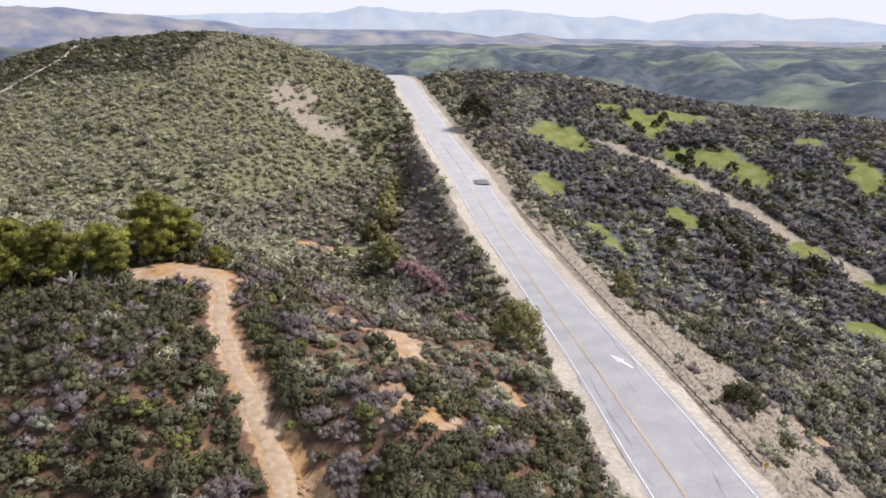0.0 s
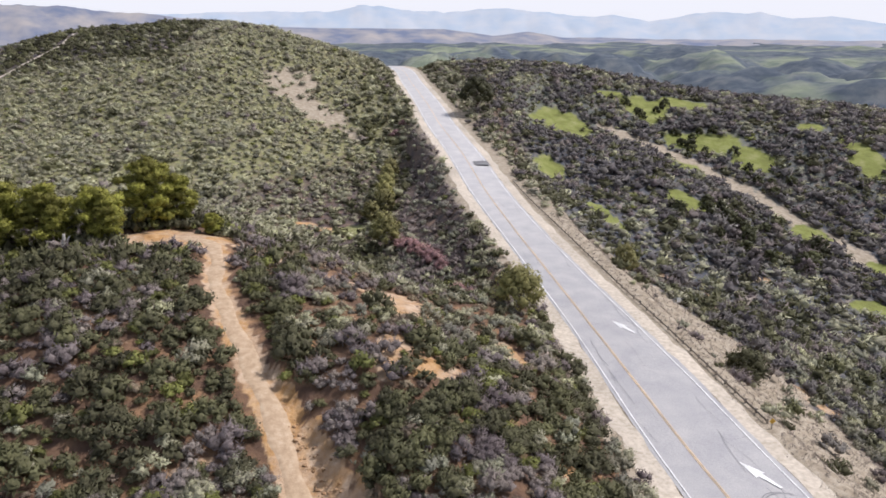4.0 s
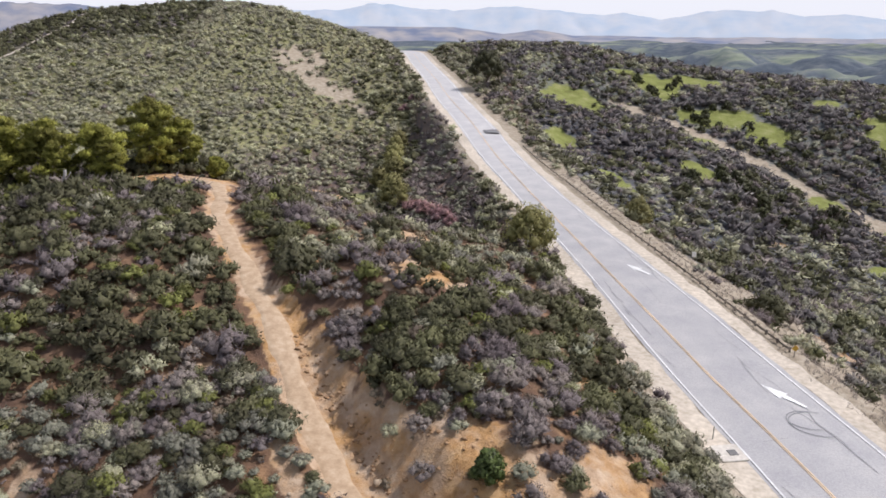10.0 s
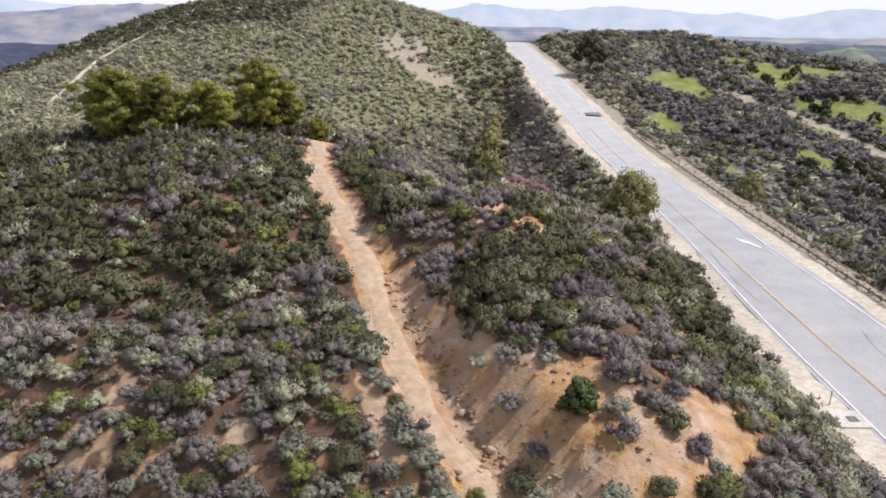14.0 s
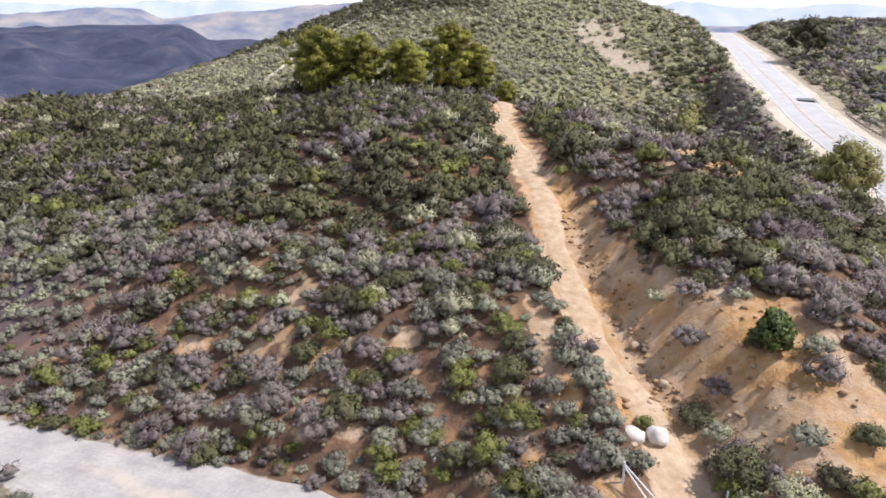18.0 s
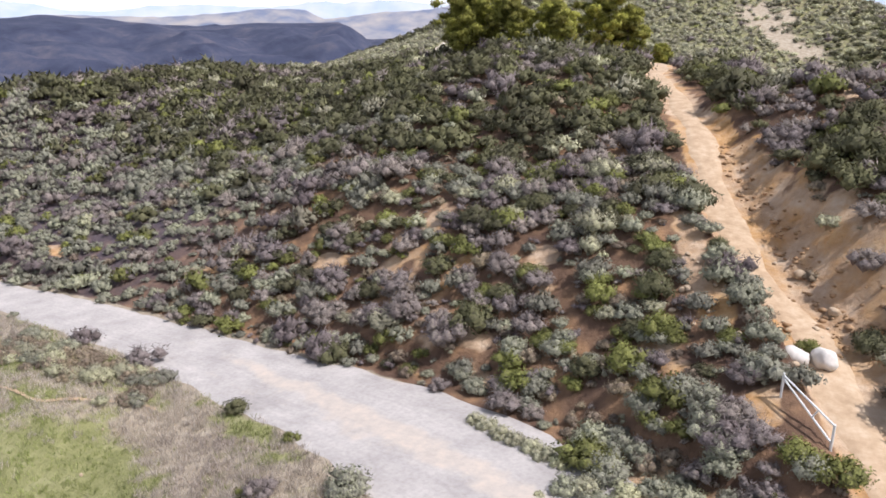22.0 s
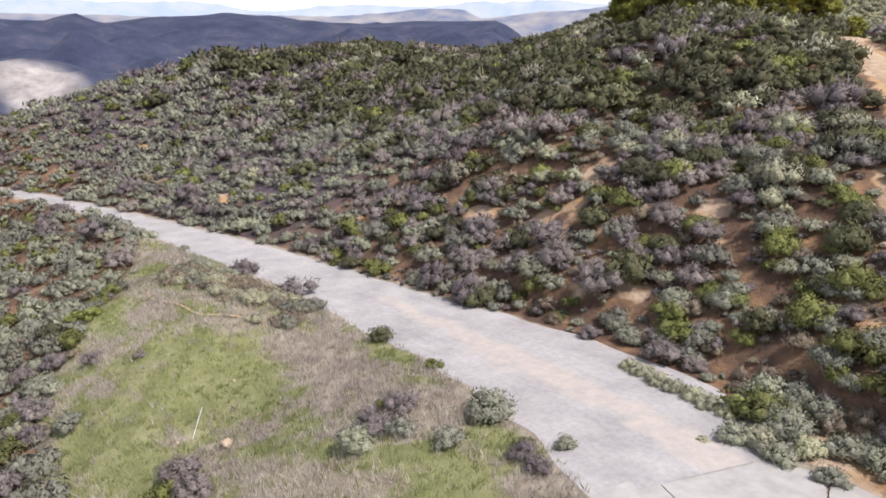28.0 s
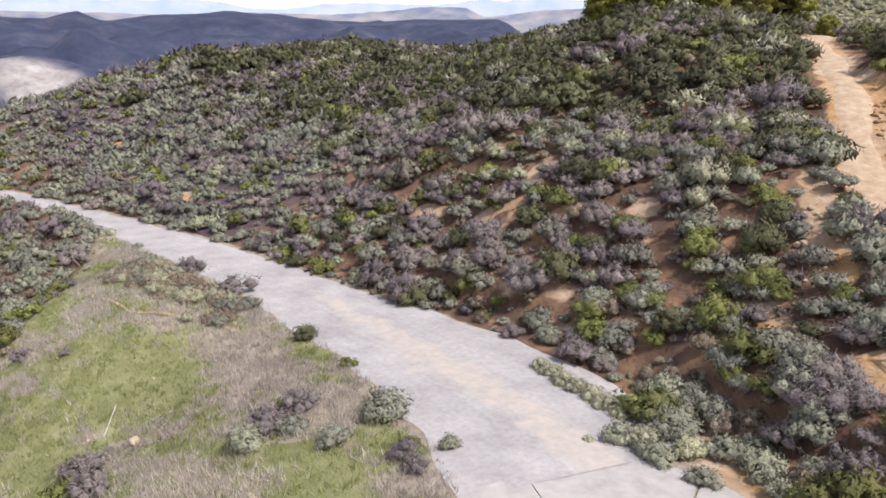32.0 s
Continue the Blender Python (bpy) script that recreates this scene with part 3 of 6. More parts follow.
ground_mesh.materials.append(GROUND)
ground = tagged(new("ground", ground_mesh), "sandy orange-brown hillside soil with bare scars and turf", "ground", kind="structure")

# ---- far mountains ----
MOUNTAINS = [(-120, 130), (-95, 130), (-79, 135), (-70, 150), (-65, 132), (-62, 95), (-60, 92), (-57, 124), (-48, 126), (-45, 146), (-40, 165), (-34, 120), (-28, 96), (-22, 92), (-19, 95), (-16.8, 107), (-13, 112), (-8.9, 113),
             (-6.6, 147), (-2.7, 127), (0, 110), (2.6, 133), (8.2, 109), (11.5, 79), (12.9, 90), (15.6, 52), (18.7, 101), (20.8, 109), (22.1, 91), (23.1, 105), (25.2, 62), (27.7, 79), (31, 35), (45, 70), (110, 100)]
FOOTHILLS = [(-120, 60), (-79, 66), (-66, 50), (-62, 60), (-57, 57), (-52.6, 72), (-49.6, 98), (-46, 92), (-44.6, 44), (-40, 80), (-35, 110), (-31, 130), (-29.7, 136), (-27, 123), (-26, 116), (-23.2, 93), (-21, 78), (-16.8, 60),
             (-14.6, 22), (-10, 14), (-4, 10), (0, 8), (3.9, -30), (6.5, -6), (9.2, -38), (16, -44), (30, -46), (60, 0), (110, 20)]


def mountain_range(name, radius, profile, drop, seed, mat):
    """A band of folded slopes far off, rising to an uneven crest."""
    b = np.radians(np.arange(-125, 115.1, 0.2))
    rows = np.linspace(0, 1, 14)
    crest = np.interp(np.degrees(b), [q[0] for q in profile], [q[1] for q in profile])
    crest = crest * (1 + 0.07 * wave(b * 400, b * 0, 40, seed) + 0.035 * wave(b * 400, b * 0, 14, seed + 1) + 0.012 * wave(b * 400, b * 0, 5, seed + 2))
    verts, faces = [], []
    for j, u in enumerate(rows):
        fold = np.abs(wave(b * 400 + u * 6, b * 0 + u * 9, 40, seed + 4)) * math.sin(u * 3.14159)
        r = radius + 420 * u - 40 * fold
        z = drop + (crest - drop) * u**1.1 + 5 * fold
        verts += list(zip(r * np.sin(b), r * np.cos(b), z))
    n = len(b)
    for j in range(len(rows) - 1):
        faces += [(j * n + i, j * n + i + 1, (j + 1) * n + i + 1, (j + 1) * n + i) for i in range(n - 1)]
    me = bpy.data.meshes.new(name)
    me.from_pydata(verts, [], faces)
    me.materials.append(mat)
    for p in me.polygons:
        p.use_smooth = True
    return tagged(new(name, me), kind="structure")


def haze_tone(name, tones, glow):
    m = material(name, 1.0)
    # haze is put into these tones, which glow over a darkened base colour
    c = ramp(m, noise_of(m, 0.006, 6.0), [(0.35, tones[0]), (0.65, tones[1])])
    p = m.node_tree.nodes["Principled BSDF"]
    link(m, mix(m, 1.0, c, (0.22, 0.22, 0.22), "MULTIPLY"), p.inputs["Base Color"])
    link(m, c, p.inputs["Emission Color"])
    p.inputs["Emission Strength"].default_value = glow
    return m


tagged(mountain_range("backdrop", 4350, MOUNTAINS, -75, 41, haze_tone("hazy_mountain", [(0.58, 0.69, 0.83), (0.72, 0.77, 0.85)], 0.76)), "pale blue hazy mountain range on the skyline", "backdrop")
tagged(mountain_range("backdrop", 3900, FOOTHILLS, -75, 57, haze_tone("hazy_foothill", [(0.26, 0.31, 0.45), (0.60, 0.56, 0.55)], 0.66)), "blue-grey hazy foothills below the mountains", "backdrop")

# ---- building blocks ----


def unit(a):
    return a / np.maximum(np.linalg.norm(a, axis=-1, keepdims=True), 1e-9)


def part(name, bm, mat, parent=None, label="", smooth=False):
    """Links a bmesh as one mesh object, under a thing or a part."""
    me = bpy.data.meshes.new(name)
    bm.to_mesh(me)
    bm.free()
    for m in mat if isinstance(mat, (list, tuple)) else [mat]:
        me.materials.append(m)
    if smooth:
        for p in me.polygons:
            p.use_smooth = True
    ob = new(name, me)
    ob.parent = parent
    return tagged(ob, label)


def part_of(name, me, parent=None, label=""):
    ob = new(name, me)
    ob.parent = parent
    return tagged(ob, label)


def base(name, label, category, where=(0, 0, 0), group="", turn=0.0):
    ob = new(name)
    ob.matrix_world = pose(*where, 0, 0, turn)
    return tagged(ob, label, category, group)


def ground_at(x, y):
    return float(height(np.array([x]), np.array([y]))[0])


def box(bm, size, where=(0, 0, 0), turn=(0, 0, 0), bevel=0.0):
    made = bmesh.ops.create_cube(bm, size=1.0, matrix=pose(*where, *turn) @ Matrix.Diagonal((*size, 1)))["verts"]
    if bevel:
        edges = list({e for v in made for e in v.link_edges})
        bmesh.ops.bevel(bm, geom=edges, offset=bevel, segments=1, affect="EDGES")


def tube(bm, a, b, ra, rb, sides=6):
    a, b = Vector(a), Vector(b)
    m = Matrix.Translation((a + b) / 2) @ (b - a).to_track_quat("Z", "Y").to_matrix().to_4x4()
    bmesh.ops.create_cone(bm, cap_ends=True, segments=sides, radius1=ra, radius2=rb, depth=(b - a).length, matrix=m)


def tri_mesh(name, verts, tris, mats, index=None, normals=None, tone=None):
    """A mesh from arrays of points and triangles; normals round off the shading of leafy masses, tone is a number for each plant."""
    me = bpy.data.meshes.new(name)
    me.vertices.add(len(verts))
    me.vertices.foreach_set("co", np.ascontiguousarray(verts, dtype=np.float32).ravel())
    me.loops.add(tris.size)
    me.loops.foreach_set("vertex_index", np.ascontiguousarray(tris, dtype=np.int32).ravel())
    me.polygons.add(len(tris))
    me.polygons.foreach_set("loop_start", np.arange(0, tris.size, 3, dtype=np.int32))
    if index is not None:
        me.polygons.foreach_set("material_index", np.ascontiguousarray(index, dtype=np.int32))
    for m in mats:
        me.materials.append(m)
    if normals is not None:
        me.polygons.foreach_set("use_smooth", np.ones(len(tris), bool))
        soft = me.attributes.new("custom_normal", "FLOAT_VECTOR", "POINT")
        soft.data.foreach_set("vector", np.ascontiguousarray(unit(normals), dtype=np.float32).ravel())
    if tone is not None:
        own = me.attributes.new("tone", "FLOAT", "POINT")
        own.data.foreach_set("value", np.ascontiguousarray(tone, dtype=np.float32))
    me.update(calc_edges=True)
    return me


def ribbon(name, line, left, right, mat, parent=None, lift=0.0, label="", across=2, crown=0.0, wobble=0.0, seed=0):
    """A strip laid along a line; left and right are offsets from it, numbers or one for each point."""
    pts = np.array(line, float)
    tang = np.gradient(pts[:, :2], axis=0)
    tang /= np.linalg.norm(tang, axis=1)[:, None]
    side = np.stack([tang[:, 1], -tang[:, 0]], 1)
    left, right = np.broadcast_to(left, len(pts)), np.broadcast_to(right, len(pts))
    r = np.random.RandomState(seed)
    verts, faces = [], []
    jl, jr = r.uniform(-wobble, wobble, len(pts)), r.uniform(-wobble, wobble, len(pts))
    for i, p in enumerate(pts):
        for k in range(across):
            u = k / (across - 1)
            off = (left[i] + jl[i]) * (1 - u) + (right[i] + jr[i]) * u
            verts.append((p[0] + side[i, 0] * off, p[1] + side[i, 1] * off, p[2] + lift + crown * (1 - (2 * u - 1) ** 2)))
    for i in range(len(pts) - 1):
        for k in range(across - 1):
            a = i * across + k
            faces.append((a, a + 1, a + across + 1, a + across))
    me = bpy.data.meshes.new(name)
    me.from_pydata(verts, [], faces)
    me.materials.append(mat)
    me.update()
    if me.polygons[0].normal.z < 0:
        me.flip_normals()
    ob = new(name, me)
    ob.parent = parent
    return tagged(ob, label)


def resample(line, gap):
    p = np.array(line, float)
    s = np.r_[0, np.cumsum(np.linalg.norm(np.diff(p[:, :2], axis=0), axis=1))]
    at = np.arange(0, s[-1], gap)
    return np.stack([np.interp(at, s, p[:, k]) for k in range(3)], 1)


# ---- the main road ----
ASPHALT = material("worn_asphalt", 0.62)
fine = ramp(ASPHALT, noise_of(ASPHALT, 9.0, 8.0), [(0.3, (0.31, 0.305, 0.305)), (0.7, (0.43, 0.42, 0.415))])
broad = ramp(ASPHALT, noise_of(ASPHALT, 0.35, 5.0), [(0.3, (0.86, 0.86, 0.88)), (0.7, (1.12, 1.11, 1.08))])
ASPHALT.node_tree.nodes["Principled BSDF"].inputs["Specular IOR Level"].default_value = 0.5
# the upper stretch's brightness is put into its colour: paler asphalt uphill
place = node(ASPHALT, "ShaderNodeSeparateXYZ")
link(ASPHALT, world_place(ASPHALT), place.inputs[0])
far_bright = node(ASPHALT, "ShaderNodeMapRange", From_Min=85.0, From_Max=170.0)
link(ASPHALT, place.outputs["Y"], far_bright.inputs["Value"])
fine = mix(ASPHALT, far_bright.outputs["Result"], fine, (0.47, 0.46, 0.45))
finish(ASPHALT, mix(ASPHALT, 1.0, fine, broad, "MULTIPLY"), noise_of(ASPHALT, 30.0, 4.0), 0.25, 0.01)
WHITE_PAINT = speckled("road_paint_white", (0.62, 0.62, 0.60), (0.86, 0.86, 0.84), 6.0, 0.7, 0.1)
YELLOW_PAINT = speckled("road_paint_yellow", (0.62, 0.45, 0.28), (0.76, 0.60, 0.42), 5.0, 0.7, 0.1)
TAR = speckled("tar_patch", (0.15, 0.148, 0.15), (0.22, 0.218, 0.22), 5.0, 0.8)
TYRE_MARK = speckled("tyre_mark", (0.23, 0.23, 0.235), (0.31, 0.31, 0.31), 5.0, 0.8)
SHOULDER = speckled("sandy_shoulder", (0.42, 0.36, 0.28), (0.64, 0.57, 0.47), 2.2, 0.95, 0.4, 0.03)

road_pts = resample(ROAD, 2.0)
along_y = road_pts[:, 1]
right_half = np.interp(along_y, [0, 55, 65, 78, 94, 112, 140, 170], [5.9, 5.4, 5.1, 4.35, 3.65, 3.3, 3.6, 3.9])
middle = np.interp(along_y, [0, 45, 60, 80, 115, 140, 180], [-0.4, -0.75, -0.9, -1.35, -1.2, -0.7, -0.2])
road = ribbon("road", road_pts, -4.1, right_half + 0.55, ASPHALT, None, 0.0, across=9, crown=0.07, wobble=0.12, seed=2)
tagged(road, "worn grey asphalt two-lane road climbing the hillside", "road", kind="structure")
ribbon("edge_line", road_pts, -3.78, -3.64, WHITE_PAINT, road, 0.055, "white edge line")
ribbon("edge_line", road_pts, right_half - 0.07, right_half + 0.07, WHITE_PAINT, road, 0.055, "white edge line")
ribbon("centre_line", road_pts, middle - 0.12, middle - 0.03, YELLOW_PAINT, road, 0.10, "faded yellow centre line")
ribbon("centre_line", road_pts, middle + 0.03, middle + 0.12, YELLOW_PAINT, road, 0.10, "faded yellow centre line")
ribbon("shoulder", road_pts, -6.2, -4.0, SHOULDER, road, -0.012, "pale sandy road shoulder", wobble=0.35, across=4, seed=3)
ribbon("shoulder", road_pts, right_half + 0.45, right_half + 2.3, SHOULDER, road, -0.012, "pale sandy road shoulder", wobble=0.3, across=4, seed=4)


def road_frame(y):
    """Place and heading of the road's middle at a y."""
    i = int(np.argmin(np.abs(along_y - y)))
    d = road_pts[i + 1] - road_pts[i - 1]
    u = (y - road_pts[i, 1]) / d[1]
    p = road_pts[i] + d * u
    return Vector(p), math.degrees(math.atan2(-d[0], d[1]))


def flat(name, outline, mat, parent, where, turn, lift, label=""):
    bm = bmesh.new()
    bm.faces.new([bm.verts.new((x, y, 0)) for x, y in outline])
    bmesh.ops.triangulate(bm, faces=bm.faces[:])
    ob = part(name, bm, mat, parent, label)
    ob.matrix_world = pose(where[0], where[1], where[2] + lift, 0, 0, turn)
    return ob


# lane-drop arrows: a long shaft with a half head that points to the left lane
ARROW = [(0.38, -1.9), (0.62, -1.9), (0.30, 0.15), (0.62, 0.15), (-0.45, 2.1), (-0.55, -0.25), (-0.22, -0.12)]
for y, off in ((49.0, 3.3), (78.4, 2.45), (27.0, 3.4)):
    p, turn = road_frame(y)
    c, s = math.cos(radians(turn)), math.sin(radians(turn))
    flat("arrow", ARROW, WHITE_PAINT, road, (p.x + off * c, p.y + off * s, p.z), turn + 8, 0.10, "white lane-merge arrow")
p, turn = road_frame(169.0)
flat("tar_patch", [(0.9, -4.2), (4.3, -4.9), (4.5, 3.4), (1.6, 4.6), (0.8, 1.5)], TAR, road, (p.x, p.y, p.z), turn, 0.073, "dark rectangular asphalt repair")

rng = np.random.RandomState(7)


def crack(start, heading, length, width, mat, parent, lift, seed, ref):
    """A thin meandering line of dark sealant."""
    r = np.random.RandomState(seed)
    pts, a, x, y = [], heading, *start
    for _ in range(int(length / 0.5)):
        pts.append((x, y, ref(x, y)))
        a += r.uniform(-0.22, 0.22)
        a += (heading - a) * 0.25
        x, y = x + 0.5 * math.sin(a), y + 0.5 * math.cos(a)
    return ribbon("crack", pts, -width / 2, width / 2, mat, parent, lift)


def road_z(x, y):
    d, side, z = along(road_pts, np.array([x]), np.array([y]), road_pts[:, 2])
    u = np.clip((d[0] * side[0] + 4.1) / 10.0, 0, 1)
    return float(z[0]) + 0.07 * (1 - (2 * u - 1) ** 2)


for i in range(34):
    y = rng.uniform(36, 130)
    p, turn = road_frame(y)
    off = rng.choice([-2.9, -1.7, 1.2, 2.3, 3.9]) + rng.uniform(-0.25, 0.25)
    heading = -radians(turn) if rng.rand() < 0.72 else -radians(turn) + 1.5
    crack((p.x + off, p.y), heading, rng.uniform(2, 11) if abs(heading + radians(turn)) < 1 else 2.5, rng.uniform(0.025, 0.05), TYRE_MARK, road, 0.035, 100 + i, road_z)
for off, y, rad in ((3.2, 46.0, 1.6), (3.6, 45.5, 2.1)):
    p, turn = road_frame(y)
    ring = [(p.x + off + rad * math.cos(a), p.y + rad * 0.8 * math.sin(a), 0) for a in np.linspace(1.2, 4.9, 22)]
    ribbon("tyre_mark", [(x, y2, road_z(x, y2)) for x, y2, _ in ring], -0.05, 0.05, TYRE_MARK, road, 0.035, "dark curved skid mark")

# guard rail on the valley side
RUSTY = speckled("weathered_rail", (0.24, 0.205, 0.17), (0.40, 0.355, 0.30), 3.5, 0.7, 0.2)
POST_WOOD = speckled("old_post_wood", (0.15, 0.122, 0.10), (0.32, 0.275, 0.225), 6.0, 0.9)
rail = base("guard_rail", "weathered brown steel guard rail on short wooden posts", "guard rail")
rail_pts = [p for p in resample(ROAD, 1.9) if 56 <= p[1] <= 152]
rail_off = [np.interp(p[1], [56, 75, 90, 152], [8.3, 7.6, 7.0, 6.6]) for p in rail_pts]


def rail_place(i, shift=0.0):
    p = rail_pts[i]
    d = rail_pts[min(i + 1, len(rail_pts) - 1)] - rail_pts[max(i - 1, 0)]
    d = d / np.linalg.norm(d[:2])
    return np.array([p[0] + d[1] * (rail_off[i] + shift), p[1] - d[0] * (rail_off[i] + shift), p[2]]), d


bm = bmesh.new()
profile = [(0.0, 0.18), (0.05, 0.225), (0.0, 0.27), (0.0, 0.31), (0.05, 0.355), (0.0, 0.40)]
rows = []
for i in range(len(rail_pts)):
    q, d = rail_place(i)
    rows.append([bm.verts.new((q[0] - d[1] * o, q[1] + d[0] * o, q[2] + h)) for o, h in profile])
for a, b in zip(rows, rows[1:]):
    for k in range(len(profile) - 1):
        bm.faces.new((a[k], a[k + 1], b[k + 1], b[k]))
bmesh.ops.solidify(bm, geom=bm.faces[:], thickness=0.012)
part("beam", bm, RUSTY, rail, "rust-brown corrugated beam")
bm = bmesh.new()
box(bm, (0.14, 0.16, 0.8), (0, 0, 0.05), bevel=0.015)
post_one = part("post", bm, POST_WOOD, rail)
for i in range(0, len(rail_pts)):
    q, d = rail_place(i, 0.12)
    ob = post_one if i == 0 else part_of("post", post_one.data, rail)
    ob.matrix_world = pose(q[0], q[1], q[2], rng.uniform(-3, 3), rng.uniform(-3, 3), math.degrees(math.atan2(-d[0], d[1])))
AMBER = speckled("amber_plastic", (0.62, 0.36, 0.05), (0.75, 0.46, 0.08), 4.0, 0.5, 0.05)
q, d = rail_place(0)
marker = base("end_marker", "yellow end marker at the guard rail's lower end", "road marker", (q[0] + 0.1, q[1] - 0.9, q[2]))
bm = bmesh.new()
tube(bm, (0, 0, -0.2), (0, 0, 0.55), 0.05, 0.05, 8)
part("post", bm, POST_WOOD, marker)
bm = bmesh.new()
box(bm, (0.45, 0.05, 0.45), (0, 0, 0.75), (0, 45, 0), 0.02)
part("plate", bm, AMBER, marker, "yellow diamond plate")

# utility pad by the road
CONCRETE = speckled("pale_concrete", (0.46, 0.42, 0.36), (0.66, 0.62, 0.55), 3.0, 0.9, 0.25)
IRON = speckled("cast_iron_lid", (0.10, 0.10, 0.10), (0.22, 0.21, 0.20), 8.0, 0.6)
p, turn = road_frame(41.8)
pad = base("utility_pad", "square concrete utility pad with an iron lid beside the road", "utility cover", (19.1, 41.8, p.z - 0.02), turn=turn)
bm = bmesh.new()
box(bm, (1.9, 1.9, 0.22), (0, 0, 0.02), bevel=0.03)
pad_slab = part("slab", bm, CONCRETE, pad)
bm = bmesh.new()
box(bm, (0.62, 0.62, 0.05), (0.2, -0.05, 0.145), bevel=0.012)
part("lid", bm, IRON, pad_slab, "dark iron access lid")
bm = bmesh.new()
tube(bm, (0, 0, 0), (0, 0, 1.1), 0.05, 0.05, 8)
stake = base("marker_stake", "thin pale marker stake beside the utility pad", "marker post", (18.6, 43.6, p.z - 0.05))
part("stake", bm, CONCRETE, stake)

SIGN_WHITE = speckled("sign_white", (0.66, 0.67, 0.66), (0.84, 0.84, 0.82), 4.0, 0.5, 0.05)
z = ground_at(36.4, 101.0)
board = base("white_marker", "small white marker board on a post beyond the guard rail", "sign", (36.4, 101.0, z))
bm = bmesh.new()
tube(bm, (0, 0, -0.3), (0, 0, 1.5), 0.05, 0.05, 8)
part("post", bm, POST_WOOD, board)
bm = bmesh.new()
box(bm, (0.6, 0.05, 0.75), (0, -0.07, 1.35), bevel=0.02)
part("board", bm, SIGN_WHITE, board, "blank white face")

# ---- the sandy trail ----
TRAIL_SAND = material("trail_sand", 0.95)
t_fine = ramp(TRAIL_SAND, noise_of(TRAIL_SAND, 1.6, 9.0, rough=0.68), [(0.28, (0.34, 0.238, 0.150)), (0.5, (0.46, 0.338, 0.222)), (0.74, (0.57, 0.450, 0.325))])
finish(TRAIL_SAND, t_fine, noise_of(TRAIL_SAND, 5.0, 7.0), 0.6, 0.05)
trail_pts = resample(TRAIL, 0.6)
tang = np.gradient(trail_pts[:, :2], axis=0)
tang /= np.linalg.norm(tang, axis=1)[:, None]
wander = np.random.RandomState(12)
half_l, half_r = (0.95 + 0.20 * np.sin(np.arange(len(trail_pts)) * f) + wander.uniform(-0.09, 0.09, len(trail_pts)) for f in (0.5, 0.37))
grow = np.linspace(-1, 1, 7)
offs = np.where(grow[None] < 0, grow[None] * half_l[:, None], grow[None] * half_r[:, None])
tx, ty = trail_pts[:, :1] + tang[:, 1:] * offs, trail_pts[:, 1:2] - tang[:, :1] * offs
tz = height(tx.ravel(), ty.ravel()).reshape(tx.shape) + 0.09 - 0.14 * np.abs(grow[None]) ** 6
bm = bmesh.new()
grid = [[bm.verts.new((tx[i, k], ty[i, k], tz[i, k])) for k in range(7)] for i in range(len(trail_pts))]
for a, b in zip(grid, grid[1:]):
    for k in range(6):
        bm.faces.new((a[k], a[k + 1], b[k + 1], b[k]))
bmesh.ops.recalc_face_normals(bm, faces=bm.faces[:])
trail = part("trail", bm, TRAIL_SAND, smooth=True)
tagged(trail, "narrow sandy footpath worn into the hillside", "path", kind="structure")

path_pts = resample(smooth_line([(-41.5, 13.2, 0), (-39.6, 12.8, 0), (-36.1, 13.0, 0), (-33.4, 13.0, 0), (-31.9, 14.2, 0), (-29.8, 15.9, 0), (-28.4, 16.2, 0)]), 0.4)
path_pts[:, 2] = height(path_pts[:, 0], path_pts[:, 1])
footpath = ribbon("trail", path_pts, -0.10, 0.10, TRAIL_SAND, None, 0.045, wobble=0.05, across=3, seed=8)
tagged(footpath, "thin trodden dirt track through the grass bank", "path", kind="structure")

high_pts = resample(HILL_TRAIL, 3.0)
high_pts[:, 2] = height(high_pts[:, 0], high_pts[:, 1])
high_trail = ribbon("trail", high_pts, -0.75, 0.75, SHOULDER, None, 0.35, wobble=0.15, across=3, seed=9)
tagged(high_trail, "pale dirt trail climbing the far hill", "path", kind="structure")

# ---- the lower road and its concrete apron ----
OLD_ASPHALT = material("bleached_asphalt", 0.92)
grit = ramp(OLD_ASPHALT, noise_of(OLD_ASPHALT, 5.0, 9.0, rough=0.65), [(0.28, (0.36, 0.34, 0.325)), (0.5, (0.425, 0.402, 0.385)), (0.75, (0.485, 0.46, 0.44))])
blotch = ramp(OLD_ASPHALT, noise_of(OLD_ASPHALT, 0.5, 6.0), [(0.32, (0.80, 0.79, 0.78)), (0.68, (1.08, 1.07, 1.05))])
silt_tone = ramp(OLD_ASPHALT, noise_of(OLD_ASPHALT, 2.0, 8.0, rough=0.7), [(0.3, (0.40, 0.355, 0.315)), (0.5, (0.47, 0.415, 0.36)), (0.7, (0.55, 0.47, 0.385))])
silt_mask = node(OLD_ASPHALT, "ShaderNodeVertexColor")
silt_mask.layer_name = "silt"
silt_sum = node(OLD_ASPHALT, "ShaderNodeMath")
silt_sum.operation = "ADD"
lanes = node(OLD_ASPHALT, "ShaderNodeSeparateColor")
link(OLD_ASPHALT, silt_mask.outputs["Color"], lanes.inputs["Color"])
stretch_v = node(OLD_ASPHALT, "ShaderNodeCombineXYZ")
